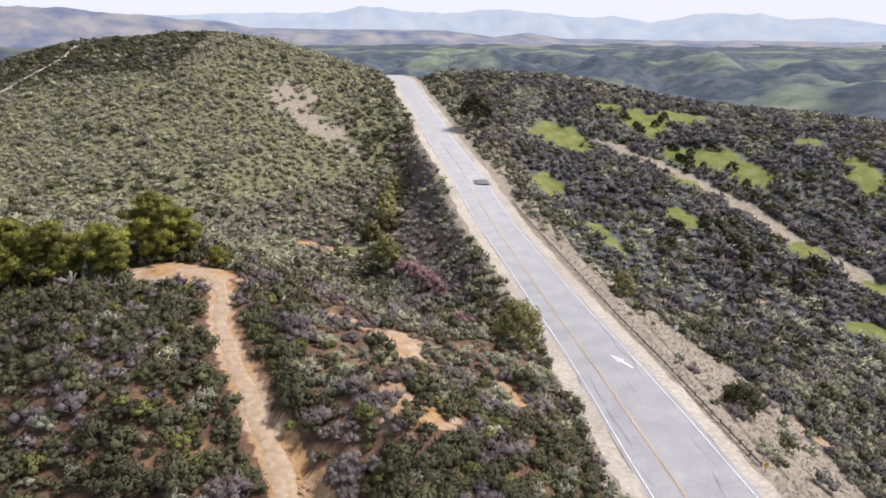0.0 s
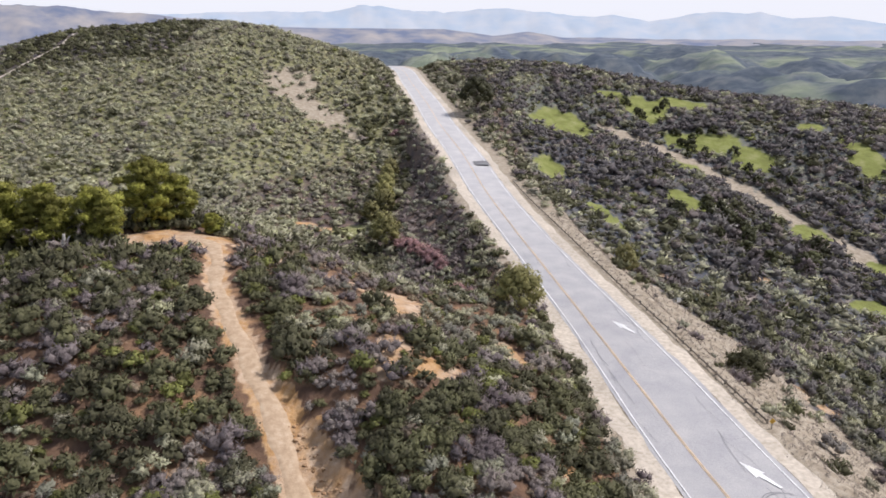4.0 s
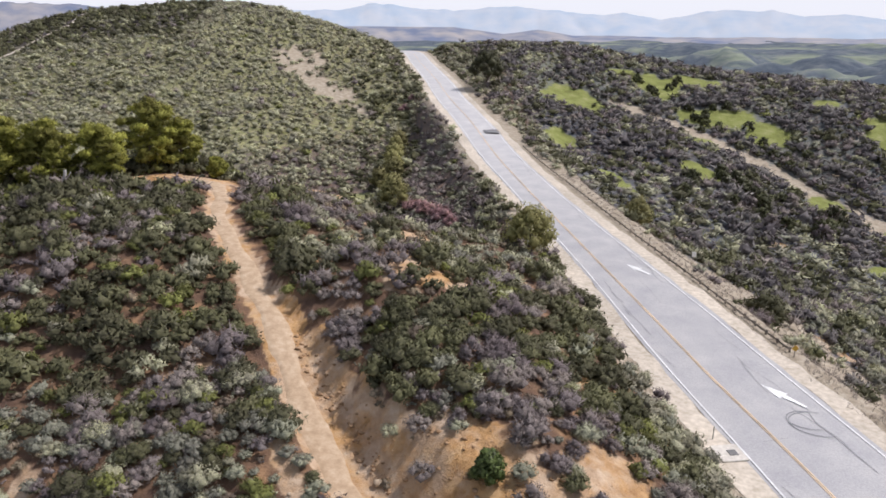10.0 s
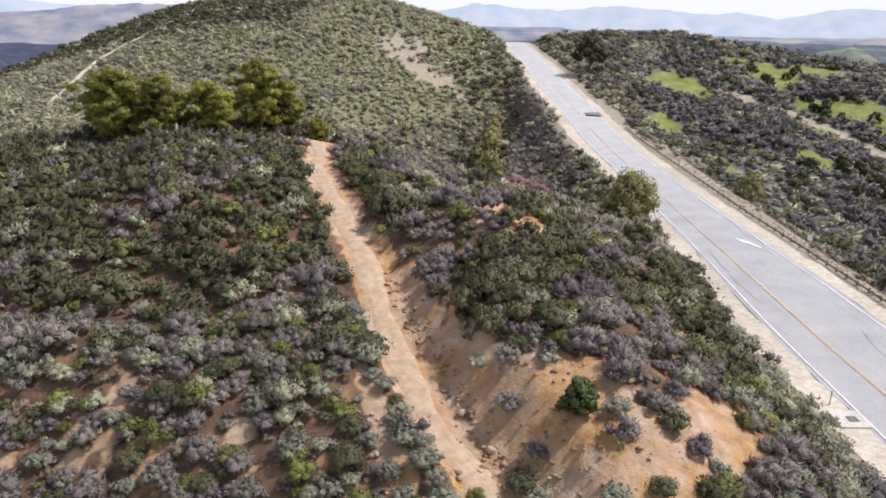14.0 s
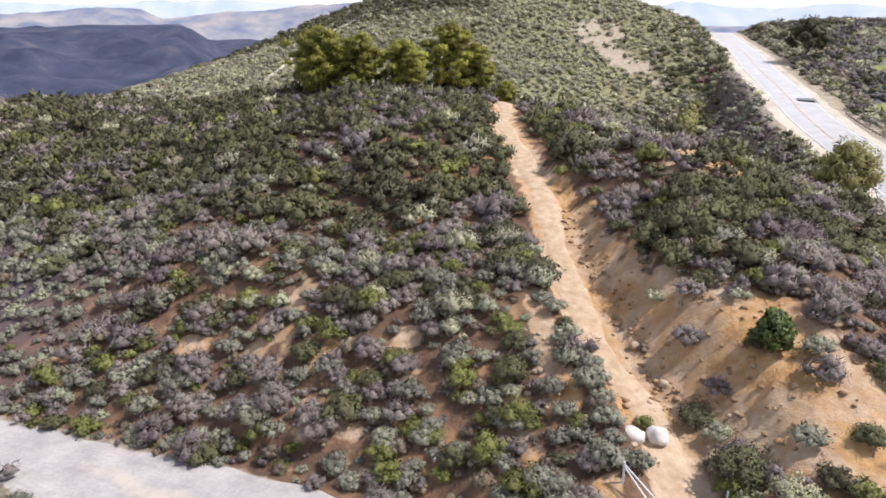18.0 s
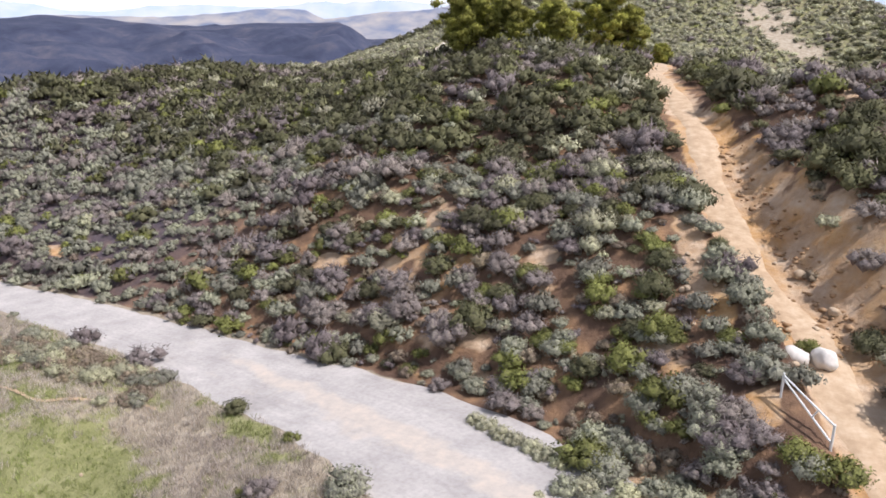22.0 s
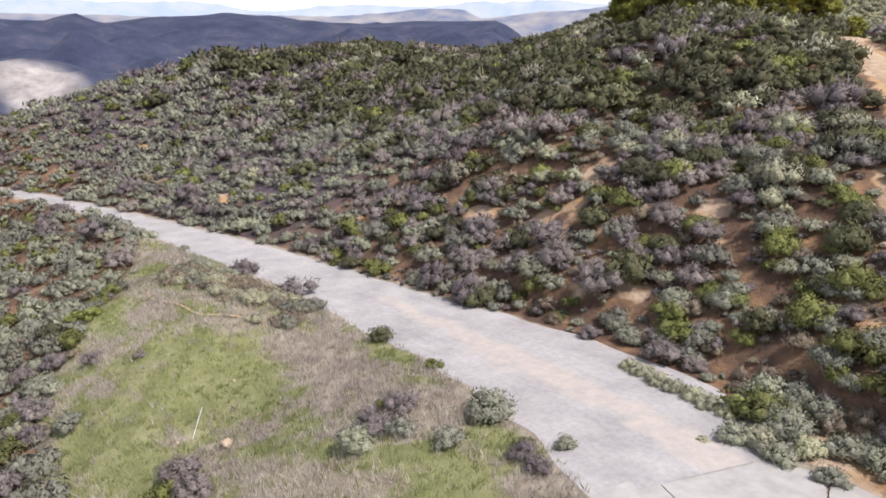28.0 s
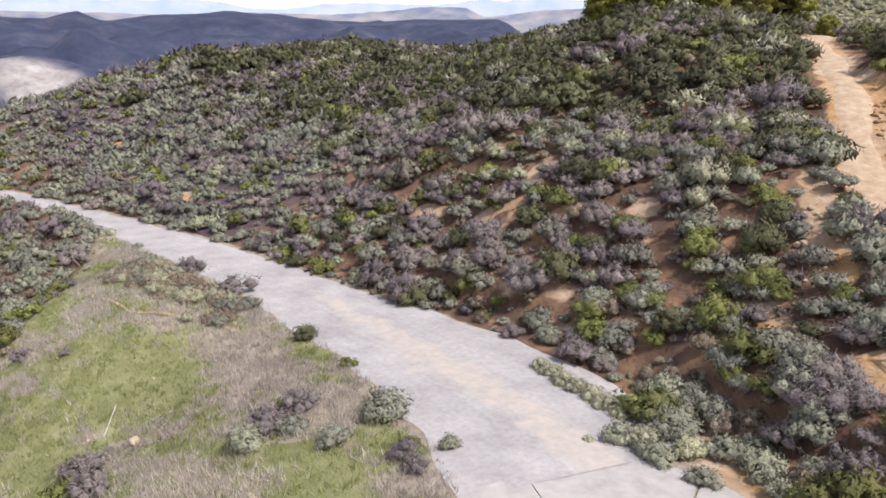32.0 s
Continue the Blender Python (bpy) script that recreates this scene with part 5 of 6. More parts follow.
def choose(xs, ys, r):
    """The kind of shrub that grows at each place, in drifts."""
    far = np.hypot(xs, ys)
    n1, n2, n3 = wave(xs, ys, 16, 61), wave(xs, ys, 7, 62), wave(xs, ys, 28, 63)
    knoll = (ys < 105) & (xs < 14)
    foot = knoll * (1 - step(7, 22, ys - 24 + 0.08 * np.minimum(0, xs + 20)))
    silver = knoll * step(-34, -48, xs) * (1 - step(12, 30, ys - 24 + 6 * n2))
    back = (xs < 4) & (ys >= 105)
    east = ~knoll & ~back
    w = np.zeros((len(xs), 7))
    crest = back & (xs < -95) & (ys > 250)
    w[:, 0] = np.where(knoll, 0.50 + 0.30 * n1, np.where(back, 0.08 + 0.1 * n3, 0.50 + 0.3 * n3)) + 3.0 * crest
    w[:, 1] = np.where(knoll, 0.05 + 0.06 * n2, np.where(back, 0.10, 0.16 - 0.2 * n3)) + 0.50 * foot
    w[:, 2] = np.where(knoll, 0.17 + 0.26 * n3 - 0.2 * n1, np.where(back, 0.05, 0.34 - 0.2 * n1)) + 0.12 * foot
    w[:, 3] = np.where(knoll, 0.11 + 0.14 * n2, np.where(back, 0.04, 0.02)) + 0.14 * foot
    w[:, 4] = np.where(knoll, 0.05 + 0.06 * n1, np.where(back, 0.06, 0.06)) + 0.26 * foot
    w[:, 5] = np.where(knoll, 0.06, np.where(back, 0.95, 0.08))
    roadside = np.where(east, 1 - step(9, 20, along(ROAD, xs, ys, [0] * len(ROAD))[0] - 6), 0)
    w[:, 6] = np.where(east, 0.9 + 1.9 * n3 + 1.0 * n1, 0.0) * (1 - 0.9 * roadside)
    w[:, 5] += 0.5 * roadside + np.where(east, 0.55 * step(215, 260, ys) + 0.12, 0)
    dead_edge = (xs > -29) & (xs < -2) & (ys > 74) & (ys < 104)
    w[:, 4] += 0.7 * dead_edge
    w[:, 2] += 0.5 * dead_edge
    flank = (xs > -14) & (xs < 12) & (ys > 58) & (ys < 104)
    w[:, 1] += 0.25 * flank
    w[:, 4] += 0.35 * flank
    w[:, 5] += 0.45 * flank
    w[:, 0] *= 1 - 0.5 * flank
    below_rail = east & (ys < 150) & (xs < 78)
    w[:, 1] += 0.40 * below_rail
    w[:, 5] += 0.35 * below_rail
    w[:, 6] *= 1 - 0.6 * below_rail
    embank = (xs > -9) & (xs < 16) & (ys > 82) & (ys < 215) & back
    w[embank, 1] += 1.3
    w[embank, 2] += 0.9
    w[embank, 5] *= 0.2
    shady = np.where(back & ~embank, step(-38, -18, xs + 0.06 * (ys - 240) + 5 * n2) + 0.08 * (1 - step(150, 185, ys + 10 * n1)), 0)
    w[:, 0] += 0.9 * np.clip(shady, 0, 1)
    w[:, 0] *= (1 - 0.72 * foot) * (1 - 0.6 * silver)
    w[:, 1] += 1.5 * silver
    w[:, 2] += 0.15 * foot
    w[:, 5] += 0.02 * knoll
    w[:, 3] += 0.04 * knoll
    below = (ys < 14) & (xs < -5)
    w[:, 2] *= 1 - 0.6 * below
    w[:, 1] += 0.4 * below
    w = np.clip(w, 0.005, None) ** 1.25
    w[:, 6] *= east
    w = np.cumsum(w / w.sum(1, keepdims=True), 1)
    return (r.rand(len(xs))[:, None] > w).sum(1).clip(0, 6)


SIZE = {"chamise": 0.98, "sage": 0.74, "bare_brush": 0.92, "sumac": 0.78, "buckwheat": 0.62, "scrub": 0.9, "thicket": 1.12}


def plant(xs, ys, kinds, r, shapes, grow, flat=1.0):
    """Rows of placed shrubs by kind."""
    zs = height(xs, ys)
    rows = {k: [] for k in SPECIES}
    for x, y, z, k in zip(xs, ys, zs, kinds):
        name = SPECIES[k]
        low = 0.92 if y < 36 and x < -6 else 1.14 if x > 40 or (x < -45 and y < 60) else 1.0
        s = low * SIZE[name] * grow * r.choice([0.55, 0.78, 0.98, 1.2, 1.5], p=[0.18, 0.28, 0.29, 0.18, 0.07])
        rows[name].append((r.randint(len(shapes[name])), x, y, z - 0.04, s, r.uniform(0, 6.283), r.uniform(0.8, 1.15) * flat))
    return rows


def stuff(name, rows, shapes, kind, label):
    if rows:
        v, t, i, q, tone = joined(shapes, rows, len(rows))
        me = tri_mesh(name, v, t, [LEAF[kind], HEART[kind]], i, q, tone)
        tagged(new(name, me), label, "shrubs", kind="stuff")


# the nearest slope: single shrubs first, then the rest of the same growth
near_shapes = {k: shapes_for(k, 265, FORM[k][0], 1.0, 4, 10 * i + 1) for i, k in enumerate(SPECIES)}
fine_shapes = {k: shapes_for(k, 760, FORM[k][0] + 2, 0.64, 4, 10 * i + 301) for i, k in enumerate(SPECIES)}
xs, ys, r = plant_field(0.92, 9, 47, 71)
rows = plant(xs, ys, choose(xs, ys, r), r, near_shapes, 1.0)
for kind in SPECIES:
    close = sorted(rows[kind], key=lambda q: math.hypot(q[1] + 12, q[2] - 18))
    single, rest = close[:30], close[30:]
    made = {}
    for k, x, y, z, s, a, h in single:
        if k not in made:
            made[k] = two_meshes(fine_shapes[kind][k], LEAF[kind], HEART[kind])
        top = base("shrub", LABELS[kind][0], "shrub", group=kind + " shrubs on the near slope")
        top.matrix_world = Matrix.LocRotScale((x, y, z), Euler((0, 0, a)), (s, s, s * h))
        part_of("foliage", made[k][0], top)
        part_of("woody_core", made[k][1], top)
    stuff("shrubs_" + kind, rest, near_shapes[kind], kind, "dense " + LABELS[kind][0].split(" on ")[0] + "s covering the knoll")

low_shapes = {k: shapes_for(k, 70, 3, 1.1, 4, 400 + 10 * i) for i, k in enumerate(SPECIES)}
xs, ys, r = plant_field(0.85, 18, 46, 75)
keep = (xs > -70) & (xs < 2) & (r.rand(len(xs)) < 0.75)
xs, ys = xs[keep], ys[keep]
rows = plant(xs, ys, r.choice([1, 2, 4, 5], len(xs), p=[0.2, 0.35, 0.35, 0.1]), r, low_shapes, 0.5)
for kind in ("sage", "bare_brush", "buckwheat", "scrub"):
    stuff("low_shrubs_" + kind, rows[kind], low_shapes[kind], kind, "low young " + LABELS[kind][0].split(" on ")[0] + "s between the bushes")

mid_shapes = {k: shapes_for(k, 150, 5, 1.22, 4, 500 + 10 * i) for i, k in enumerate(SPECIES)}
xs, ys, r = plant_field(1.27, 47, 80, 72)
rows = plant(xs, ys, choose(xs, ys, r), r, mid_shapes, 1.17)
for kind in SPECIES:
    stuff("shrubs_" + kind, rows[kind], mid_shapes[kind], kind, "mid-distance " + LABELS[kind][0].split(" on ")[0] + "s in drifts")

back_shapes = {k: shapes_for(k, 54, 4, 2.0, 4, 650 + 10 * i) for i, k in enumerate(SPECIES)}
xs, ys, r = plant_field(1.30, 80, 125, 74)
rows = plant(xs, ys, choose(xs, ys, r), r, back_shapes, 1.19)
for kind in SPECIES:
    stuff("shrubs_" + kind, rows[kind], back_shapes[kind], kind, "farther " + LABELS[kind][0].split(" on ")[0] + "s in drifts")

far_shapes = {k: shapes_for(k, 20, 1, 3.2, 4, 800 + 10 * i) for i, k in enumerate(SPECIES)}
xs, ys, r = plant_field(2.05, 125, 345, 73)
rows = plant(xs, ys, choose(xs, ys, r), r, far_shapes, 1.42, 0.72)
for kind in SPECIES:
    stuff("shrubs_" + kind, rows[kind], far_shapes[kind], kind, "far hillside of " + LABELS[kind][0].split(" on ")[0] + "s")

# ---- single shrubs that stand out ----


LONE = {}


def lone_shrub(kind, x, y, s, label, seed=0, group="", leaf=None, tall=1.0):
    key = (kind, seed % 4, y < 60, leaf or kind)
    if key not in LONE:
        LONE[key] = two_meshes((fine_shapes if y < 60 else near_shapes)[kind][seed % 4], LEAF[leaf or kind], HEART[leaf or kind])
    top = base("shrub", label, "shrub", group=group)
    top.matrix_world = Matrix.LocRotScale((x, y, ground_at(x, y) - 0.04), Euler((0, 0, seed * 1.7)), (s, s, s * tall))
    part_of("foliage", LONE[key][0], top)
    part_of("woody_core", LONE[key][1], top)
    return top


BANK_SAGE = [(-36.3, 5.9, 0.85), (-30.2, 5.5, 0.75), (-28.6, 3.9, 0.7), (-11.7, 15.0, 0.42), (-14.9, 15.0, 0.95), (-16.9, 10.9, 0.8), (-16.2, 12.2, 0.6), (-14.2, 12.4, 0.6)]
for i, (x, y, s) in enumerate(BANK_SAGE):
    lone_shrub("sage", x, y, s, "blue-green sagebrush growing in the grass bank", i, "sagebrush on the grass bank")
for i, (x, y, s) in enumerate([(-37.8, 6.9, 0.8), (-33.5, 5.1, 0.8), (-38.4, 5.6, 0.9), (-34.9, 4.9, 0.7), (-31.0, 4.3, 0.7), (-32.4, 9.4, 0.35), (-22.7, 7.2, 0.9), (-21.1, 7.1, 0.9), (-17.6, 13.3, 0.7), (-17.2, 11.8, 0.8), (-12.2, 13.6, 0.55), (-11.4, 13.4, 0.5), (-35.2, 8.0, 0.6)]):
    lone_shrub("bare_brush", x, y, s, "leafless purple-grey brush in the grass bank", i, "dead brush on the grass bank")
for i, (x, y, s) in enumerate([(-21.9, 6.3, 0.8), (-12.6, 14.2, 0.36), (-18.1, 13.0, 0.4)]):
    lone_shrub("sumac", x, y, s, "small bright green shrub in the grass bank", i, "green shrubs on the grass bank")
row = np.random.RandomState(31)
for i in range(110):
    u = row.rand()
    x, y = -44.5 + 14.5 * u + row.normal() * 0.6, 15.9 + 0.6 * u + row.uniform(-1.8, 1.9)
    lone_shrub("buckwheat" if i % 3 else ("scrub" if i % 2 else "sage"), x, y, row.uniform(0.42, 0.78), "low brown-green shrub lining the old road", i, "low shrubs lining the old road")
for i, (x, y, s) in enumerate([(-13.9, 21.9, 0.55), (-13.1, 21.6, 0.6), (-12.3, 21.3, 0.6), (-11.5, 21.1, 0.6), (-10.7, 20.9, 0.62), (-9.9, 20.6, 0.6), (-9.2, 20.4, 0.5)]):
    lone_shrub("buckwheat", x, y, s, "low dusty shrub in a row at the road edge", i, "shrub row at the road edge", "scrub")
for i, (x, y, s) in enumerate([(-8.3, 18.9, 0.62), (-7.6, 19.1, 0.7), (-6.9, 18.7, 0.6), (-6.4, 19.6, 0.6), (-7.3, 20.4, 0.8), (-8.9, 18.2, 0.25), (-5.4, 18.6, 0.5)]):
    lone_shrub("sage", x, y, s, "grey-green bush beside the concrete apron", i, "bushes beside the apron", "scrub" if i % 2 else "sage")
for i, (x, y, s) in enumerate([(-8.8, 22.3, 0.95), (-7.8, 22.6, 0.7), (-4.6, 22.6, 0.75), (-4.0, 21.6, 0.8), (-5.0, 21.0, 0.6), (-3.2, 20.6, 0.7), (-5.6, 20.3, 0.7), (-4.5, 20.1, 0.75), (-6.7, 21.9, 0.7), (-3.8, 21.9, 0.9), (-4.8, 23.2, 0.9), (-6.1, 24.3, 0.95), (-3.6, 19.4, 0.55), (-7.4, 23.6, 0.8)]):
    lone_shrub("sage", x, y, s, "large blue-green sagebrush at the slope's foot", i, "large sagebrush at the slope's foot")
lone_shrub("sage", -8.3, 20.9, 1.25, "wide bright green leafy bush at the road's edge", 2, "", "sumac", 0.8)
lone_shrub("sage", -7.6, 20.5, 1.0, "wide blue-green bush at the road's edge", 3, "", "sage", 0.8)
# sagebrush that lines the trail's left side
trail_row = np.random.RandomState(37)
for i, p in enumerate(resample(TRAIL, 1.15)[4:24]):
    d = trail_row.uniform(1.7, 2.5)
    if math.hypot(p[0] - d * 0.88 + 2.4, p[1] - d * 0.47 - 28.2) < 1.7 or math.hypot(p[0] - d * 0.88 + 1.9, p[1] - d * 0.47 - 24.0) < 1.6:
        continue
    lone_shrub("sage" if i < 12 or i % 3 else "chamise", p[0] - d * 0.88, p[1] - d * 0.47, trail_row.uniform(0.5, 0.85), "grey-green shrub lining the sandy trail", i, "shrubs lining the trail")
lone_shrub("sumac", -2.75, 29.35, 0.55, "small bright green bush behind the white boulders", 1)
# brush on the orange cut bank
for i, (x, y, s, k) in enumerate([(-1.6, 34.0, 0.9, "bare_brush"), (-0.6, 30.2, 1.0, "chamise"), (1.2, 28.0, 0.9, "bare_brush"), (4.4, 34.6, 0.6, "scrub"), (-3.6, 37.0, 0.7, "scrub"), (-1.0, 37.2, 0.7, "chamise"),
                                  (6.8, 33.0, 0.7, "scrub"), (7.8, 31.0, 0.8, "bare_brush"), (5.8, 28.4, 0.8, "chamise"), (8.2, 29.0, 0.9, "chamise"), (-4.6, 39.4, 0.6, "buckwheat"), (0.4, 29.2, 0.8, "scrub"),
                                  (2.4, 24.8, 1.0, "chamise"), (3.4, 25.6, 1.0, "scrub"), (4.6, 24.4, 1.1, "bare_brush"), (1.4, 32.6, 0.6, "chamise")]):
    lone_shrub(k, x, y, s, "shrub rooted in the orange cut bank", i, "shrubs on the cut bank")
# reddish leafless thickets in the gully
for i, (x, y, s) in enumerate([(-9.5, 136, 2.0), (-8.0, 132, 2.3), (-6.4, 128.5, 2.5), (-5.0, 125, 2.5), (-3.6, 121.5, 2.4), (-2.4, 118, 2.4), (-1.2, 114.5, 2.2), (-0.2, 111, 2.0), (2.2, 99, 1.6), (3.2, 96, 1.6), (-14.4, 216, 2.2), (-12.4, 219, 1.8)]):
    lone_shrub("bare_brush", x, y, s, "leafless reddish-pink thicket in the gully", i, "pink thickets in the gully", "redbud", 0.9)

# ---- trees ----


def limb(bm, a, b, ra, rb, r, bends=3):
    """A tapering branch with a slight wander."""
    p, n = Vector(a), bends
    for i in range(n):
        u = (i + 1) / n
        q = Vector(a).lerp(Vector(b), u) + Vector(r.normal(0, 0.04 * (Vector(b) - Vector(a)).length, 3)) * (1 if i < n - 1 else 0)
        tube(bm, p, q, ra + (rb - ra) * i / n, ra + (rb - ra) * u, 7)
        p = q


def pine_tree(x, y, tall, wide, seed, label):
    r = np.random.RandomState(seed)
    tree = base("pine_tree", label, "pine tree", (x, y, ground_at(x, y)), "pines round the clearing")
    bm = bmesh.new()
    lean = r.uniform(-0.25, 0.25, 2)
    limb(bm, (0, 0, -0.3), (lean[0], lean[1], tall * 0.86), 0.034 * tall, 0.012 * tall, r, 6)
    part("trunk", bm, BARK, tree, "grey-brown fissured trunk")
    for k in range(19):
        u = (k + 0.5) / 19
        h = tall * (0.13 + 0.80 * u)
        a = k * 2.4 + r.uniform(-0.4, 0.4)
        reach = wide * 0.5 * (math.sin(3.14159 * min(1, 0.30 + 0.66 * u)) ** 0.75) * r.uniform(0.72, 1.1)
        tip = Vector((lean[0] * u + reach * math.cos(a), lean[1] * u + reach * math.sin(a), h + 0.25 * reach))
        bm = bmesh.new()
        limb(bm, (lean[0] * u, lean[1] * u, h), tip, 0.012 * tall * (1.2 - u), 0.02, r)
        bough = part("limb", bm, BARK, tree)
        verts, tris, norms, n = [], [], [], 0
        for c in range(8):
            w = 0.25 + 0.75 * (c + r.rand()) / 8
            at = Vector((lean[0] * u, lean[1] * u, h)).lerp(tip, w)
            centre = np.array(at) + r.normal(0, 0.062 * wide, 3) * np.array([1, 1, 0.7])
            size = r.uniform(0.080, 0.125) * wide
            q = unit(r.normal(0, 1, (82, 3)) + [0, 0, 0.5])
            p = centre + q * size * np.array([1, 1, 0.62]) * r.uniform(0.45, 1.0, (82, 1))
            v, t = sprays(r, p, unit(q + [0, 0, 0.5]), 0.34, 0.085)
            verts.append(v), tris.append(t + n), norms.append(np.repeat(unit(q + 0.5 * unit(p - np.array([0, 0, tall * 0.45]))), 3, 0))
            n += len(v)
            v = centre + ICO_V * size * np.array([0.6, 0.6, 0.36])
            verts.append(v), tris.append(ICO_T + n), norms.append(ICO_V)
            n += len(v)
        part_of("needles", tri_mesh("needles", np.concatenate(verts), np.concatenate(tris), [LEAF["pine"]], None, np.concatenate(norms)), bough, "dense tufts of olive-green needles")
    return tree


pine_tree(-53.0, 80.0, 9.2, 8.4, 1, "tall olive-green pine with a spreading crown beside the clearing")
pine_tree(-56.5, 84.5, 8.4, 7.0, 6, "olive-green pine standing behind the front row")
pine_tree(-47.6, 82.0, 7.8, 6.4, 2, "dark pine with bare lower trunk beside the clearing")
pine_tree(-42.4, 83.5, 6.9, 7.0, 3, "yellowish-green bushy pine beside the clearing")
pine_tree(-39.6, 91.5, 9.4, 8.2, 4, "broad bright green pine at the clearing's edge")
pine_tree(-36.6, 94.0, 7.0, 6.0, 5, "bright green pine leaning over the clearing")
pine_tree(-30.8, 91.0, 2.9, 2.6, 7, "young round pine at the edge of the clearing")

bm = bmesh.new()
stump_r = np.random.RandomState(3)
limb(bm, (0, 0, -0.3), (0.15, 0.1, 2.3), 0.30, 0.16, stump_r, 4)
limb(bm, (0.05, 0.05, 1.1), (0.7, 0.3, 2.0), 0.12, 0.06, stump_r, 3)
dead = part("dead_trunk", bm, DEAD_WOOD)
dead.matrix_world = pose(-44.6, 79.0, ground_at(-44.6, 79.0))
tagged(dead, "bleached broken dead trunk standing among the pines", "dead tree")


def broadleaf(name, x, y, tall, wide, leaf, seed, label, lobes=16, leaves=1500, low=0.12, big=1.0, group=""):
    r = np.random.RandomState(seed)
    tree = base(name, label, "tree" if "tree" in name else "bush", (x, y, ground_at(x, y)), group)
    bm = bmesh.new()
    limb(bm, (0, 0, -0.3), (0, 0, tall * 0.6), 0.035 * tall, 0.02 * tall, r, 4)
    part("trunk", bm, BARK, tree)
    verts, tris, norms, n = [], [], [], 0
    for k in range(lobes):
        u = (k + 0.5) / lobes
        a = k * 2.4
        h = tall * (low + 0.2 + (0.72 - low) * u)
        reach = wide * 0.36 * math.sin(3.14159 * min(1, 0.35 + 0.62 * u)) ** 0.8 * r.uniform(0.75, 1.1)
        c = np.array([reach * math.cos(a), reach * math.sin(a), h])
        bm = bmesh.new()
        if k % 3 == 0:
            limb(bm, (0, 0, max(0.2, h * 0.5)), c, 0.014 * tall, 0.015, r)
            part("limb", bm, BARK, tree)
        else:
            bm.free()
        size = wide * r.uniform(0.14, 0.22)
        m = leaves // lobes
        q = unit(r.normal(0, 1, (m, 3)) + [0, 0, 0.25])
        p = c + q * size * np.array([1, 1, 0.9]) * r.uniform(0.6, 1.08, (m, 1))
        v, t = sprays(r, p, q, 0.26 * big, 0.13 * big)
        verts.append(v), tris.append(t + n), norms.append(np.repeat(unit(q + 0.6 * unit(p - np.array([0, 0, tall * 0.4]))), 3, 0))
        n += len(v)
        v = c + ICO_V * size * 0.6
        verts.append(v), tris.append(ICO_T + n), norms.append(ICO_V)
        n += len(v)
    part_of("crown", tri_mesh("crown", np.concatenate(verts), np.concatenate(tris), [LEAF[leaf]], None, np.concatenate(norms)), tree)
    return tree


broadleaf("tree", 9.4, 80.5, 6.2, 6.4, "willow", 1, "bushy olive-yellow tree on the bank beside the road", 18, 2600)
broadleaf("tree", 10.4, 222.5, 10.5, 13.0, "oak", 2, "dark round evergreen oak beside the upper road", 18, 1700, big=1.6)
broadleaf("bush", 38.0, 79.0, 3.6, 5.6, "chamise", 3, "round olive-green bush below the guard rail", 16, 1700, 0.0)
broadleaf("bush", 28.6, 105.0, 4.8, 4.6, "willow", 4, "upright yellow-green bush beyond the road shoulder", 14, 1400, 0.0)
broadleaf("tree", -11.5, 134.5, 7.6, 6.8, "willow", 5, "pale yellow-green willow in the gully", 18, 1700, 0.05, 1.3, "willows in the gully")
for i, (x, y, s) in enumerate([(-13.5, 160, 5.5), (-14.2, 167, 5.8), (-14.6, 176, 5.6), (-14.8, 184, 5.6), (-14.4, 191, 5.0), (-16.6, 156, 4.6)]):
    broadleaf("tree", x, y, s, 5.4, "willow", 20 + i, "pale yellow-green willow in the gully", 12, 700, 0.0, 1.7, "willows in the gully")
broadleaf("bush", 2.1, 31.9, 1.95, 1.9, "laurel", 8, "dense round glossy green laurel on the cut bank", 18, 2200, 0.0, 0.62)
rr = np.random.RandomState(77)
for i in range(34):
    p = [(70, 246, 9, 11), (84, 219, 12, 8), (78, 208, 14, 9), (92, 196, 8, 8)][i % 4]
    x, y = p[0] + rr.uniform(-1, 1) * p[2], p[1] + rr.uniform(-1, 1) * p[3]
    if along(EAST_TRACK, np.array([x]), np.array([y]), [0] * len(EAST_TRACK))[0][0] > 3.2:
        s = rr.uniform(1.8, 4.0)
        broadleaf("bush", x, y, s * 0.75, s, "oak", 60 + i, "dark rounded bush on bright green turf", 7, 220, 0.0, 1.7, "dark bushes on the turf")
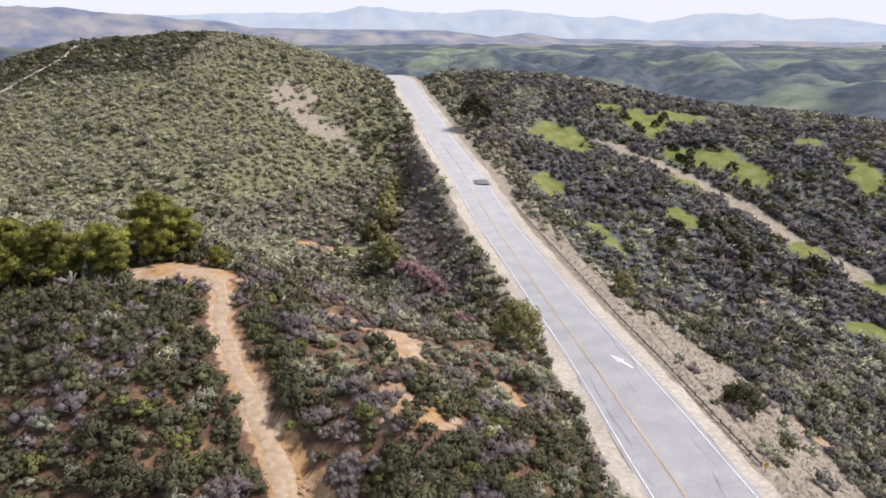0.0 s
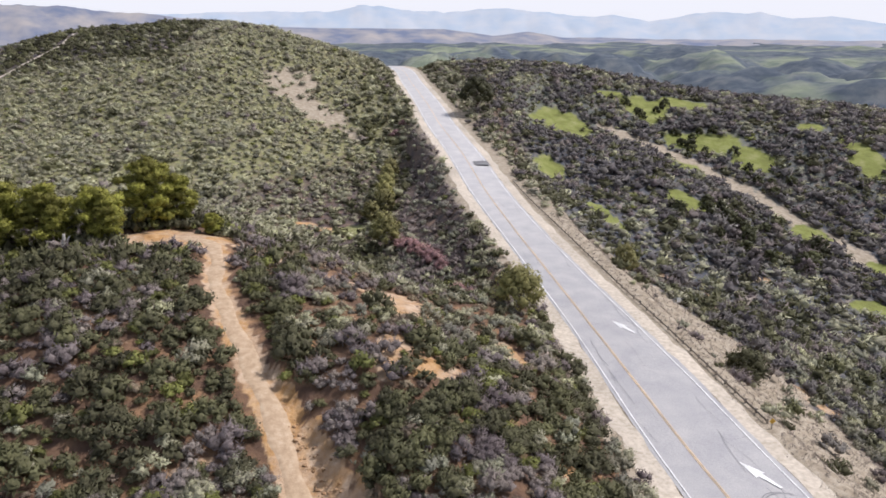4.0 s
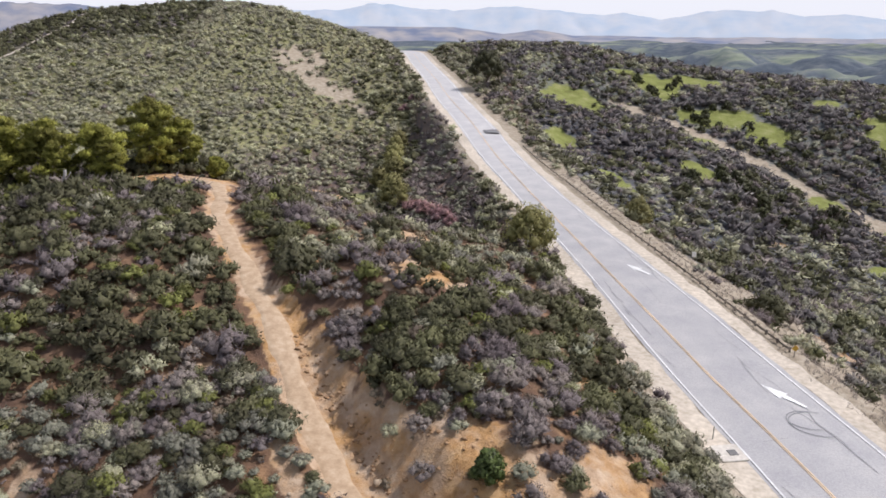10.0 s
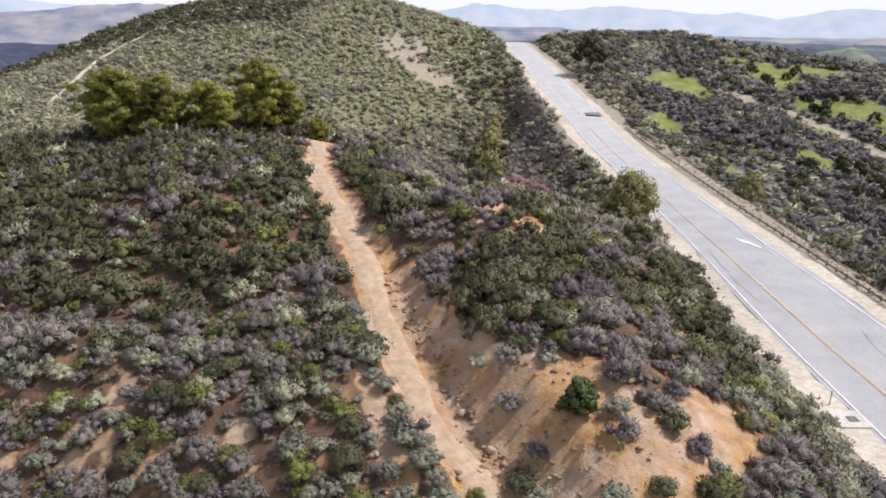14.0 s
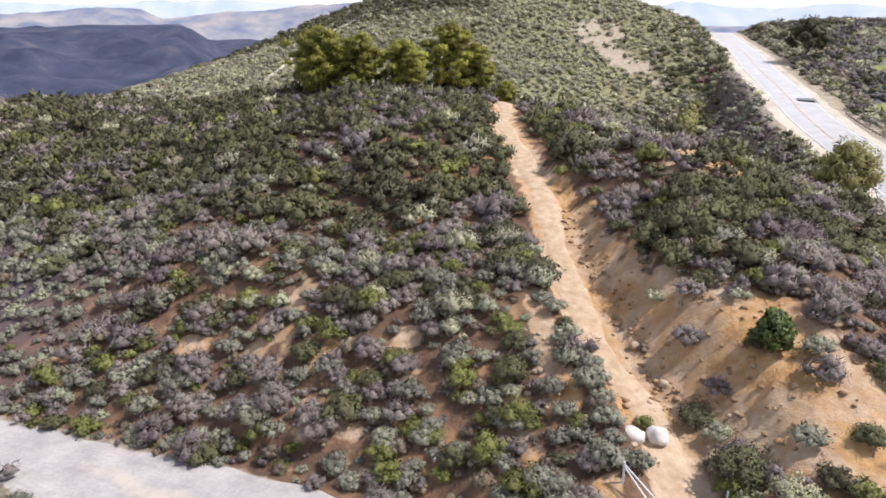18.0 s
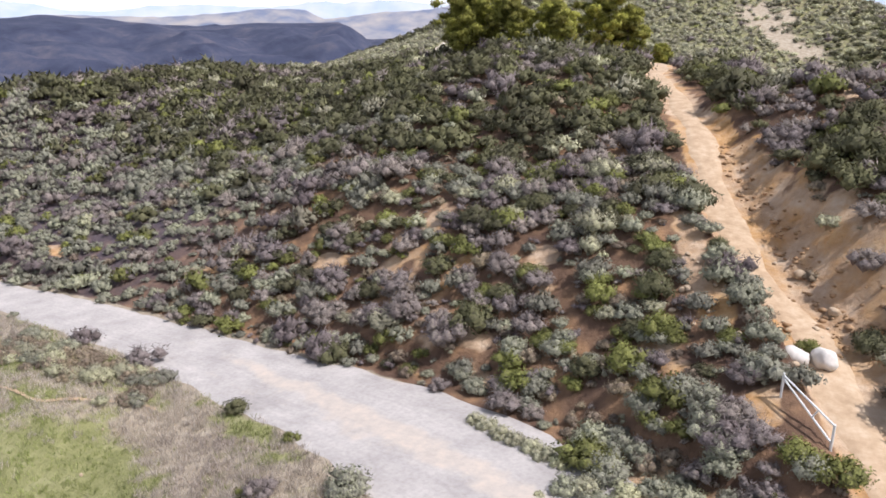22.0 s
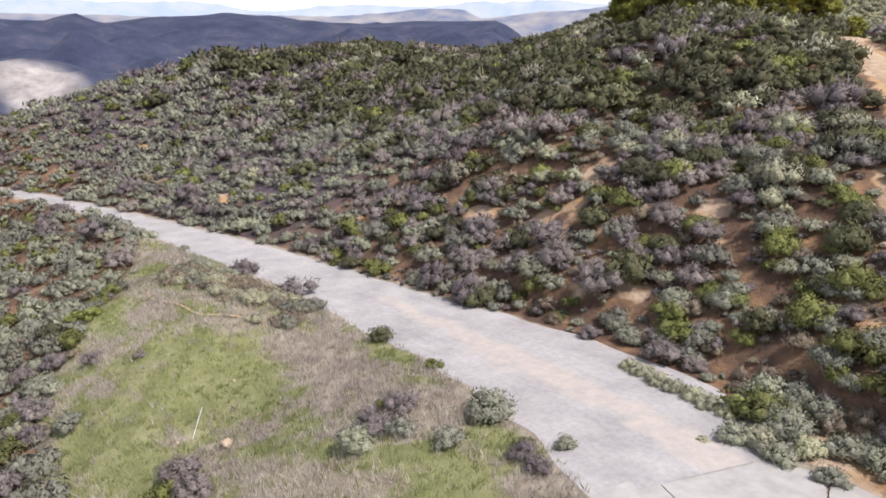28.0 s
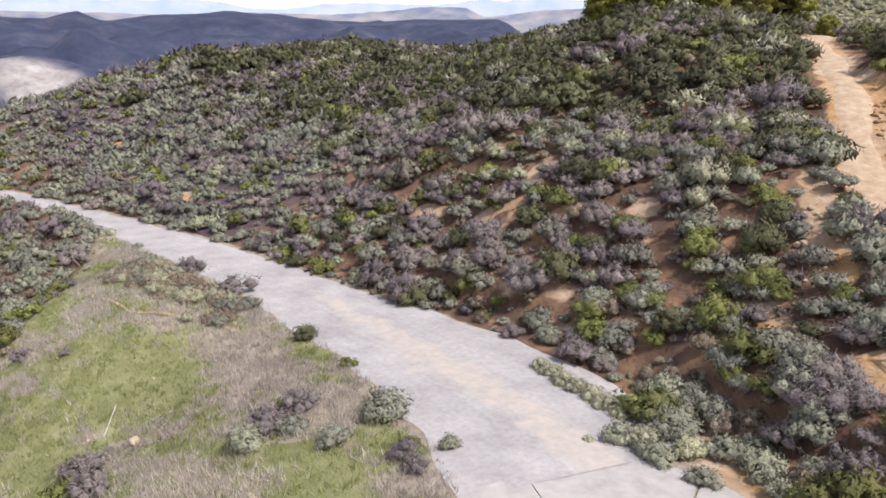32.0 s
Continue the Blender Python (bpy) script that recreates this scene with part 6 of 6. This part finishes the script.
for i in range(26):
    x, y = 70 + rr.normal() * 9, 158 + rr.normal() * 9
    s = rr.uniform(3.0, 5.5)
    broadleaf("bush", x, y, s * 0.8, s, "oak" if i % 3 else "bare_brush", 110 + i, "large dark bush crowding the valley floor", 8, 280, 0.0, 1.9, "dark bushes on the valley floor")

# ---- grass ----


def tufts(name, count, spread_fn, blades, tall, leaf, label, seed, wide=0.014):
    r = np.random.RandomState(seed)
    xs, ys = spread_fn(r, count)
    zs = height(xs, ys)
    n = len(xs) * blades
    at = np.repeat(np.stack([xs, ys, zs], 1), blades, 0) + np.c_[r.normal(0, 0.09, (n, 2)), np.zeros(n)]
    d = unit(np.c_[r.normal(0, 0.45, (n, 2)), np.ones(n)])
    side = unit(np.cross(d, r.normal(0, 1, (n, 3))))
    ln = tall * r.uniform(0.5, 1.25, (n, 1))
    v = np.stack([at - side * wide - [0, 0, 0.03], at + side * wide - [0, 0, 0.03], at + d * ln], 1).reshape(-1, 3)
    tagged(new(name, tri_mesh(name, v, np.arange(3 * n).reshape(-1, 3), [LEAF[leaf]])), label, "grass", kind="stuff")


def on_verge(want_green):
    def pick(r, count):
        xs, ys = r.uniform(-62, -6, count * 4), r.uniform(-2, 21, count * 4)
        g = verge_green(xs, ys)
        chance = verge_mask(xs, ys) * (step(-0.9, 0.4, g) if want_green else step(0.7, -0.5, g))
        keep = (r.rand(len(xs)) < chance) & (along(LOWER, xs, ys, LOWER_WIDE)[0] > south_half(xs, along(LOWER, xs, ys, LOWER_WIDE)[2]) - 0.2) & ~((xs > -9.6) & (ys > 7.5))
        return xs[keep][:count], ys[keep][:count]
    return pick


def on_roadside(r, count):
    xs, ys = r.uniform(12, 50, count * 6), r.uniform(34, 140, count * 6)
    keep = r.rand(len(xs)) < dry_strip(xs, ys) * 0.9
    return xs[keep][:count], ys[keep][:count]


tufts("dry_grass", 8000, on_verge(False), 8, 0.34, "dry_grass", "bleached dry grass on the spoil bank", 1)
tufts("green_grass", 5200, on_verge(True), 8, 0.22, "green_grass", "fresh green grass on the spoil bank", 2)
tufts("dry_grass", 4200, on_roadside, 7, 0.40, "dead_grass", "dry roadside grass behind the guard rail", 3, 0.02)
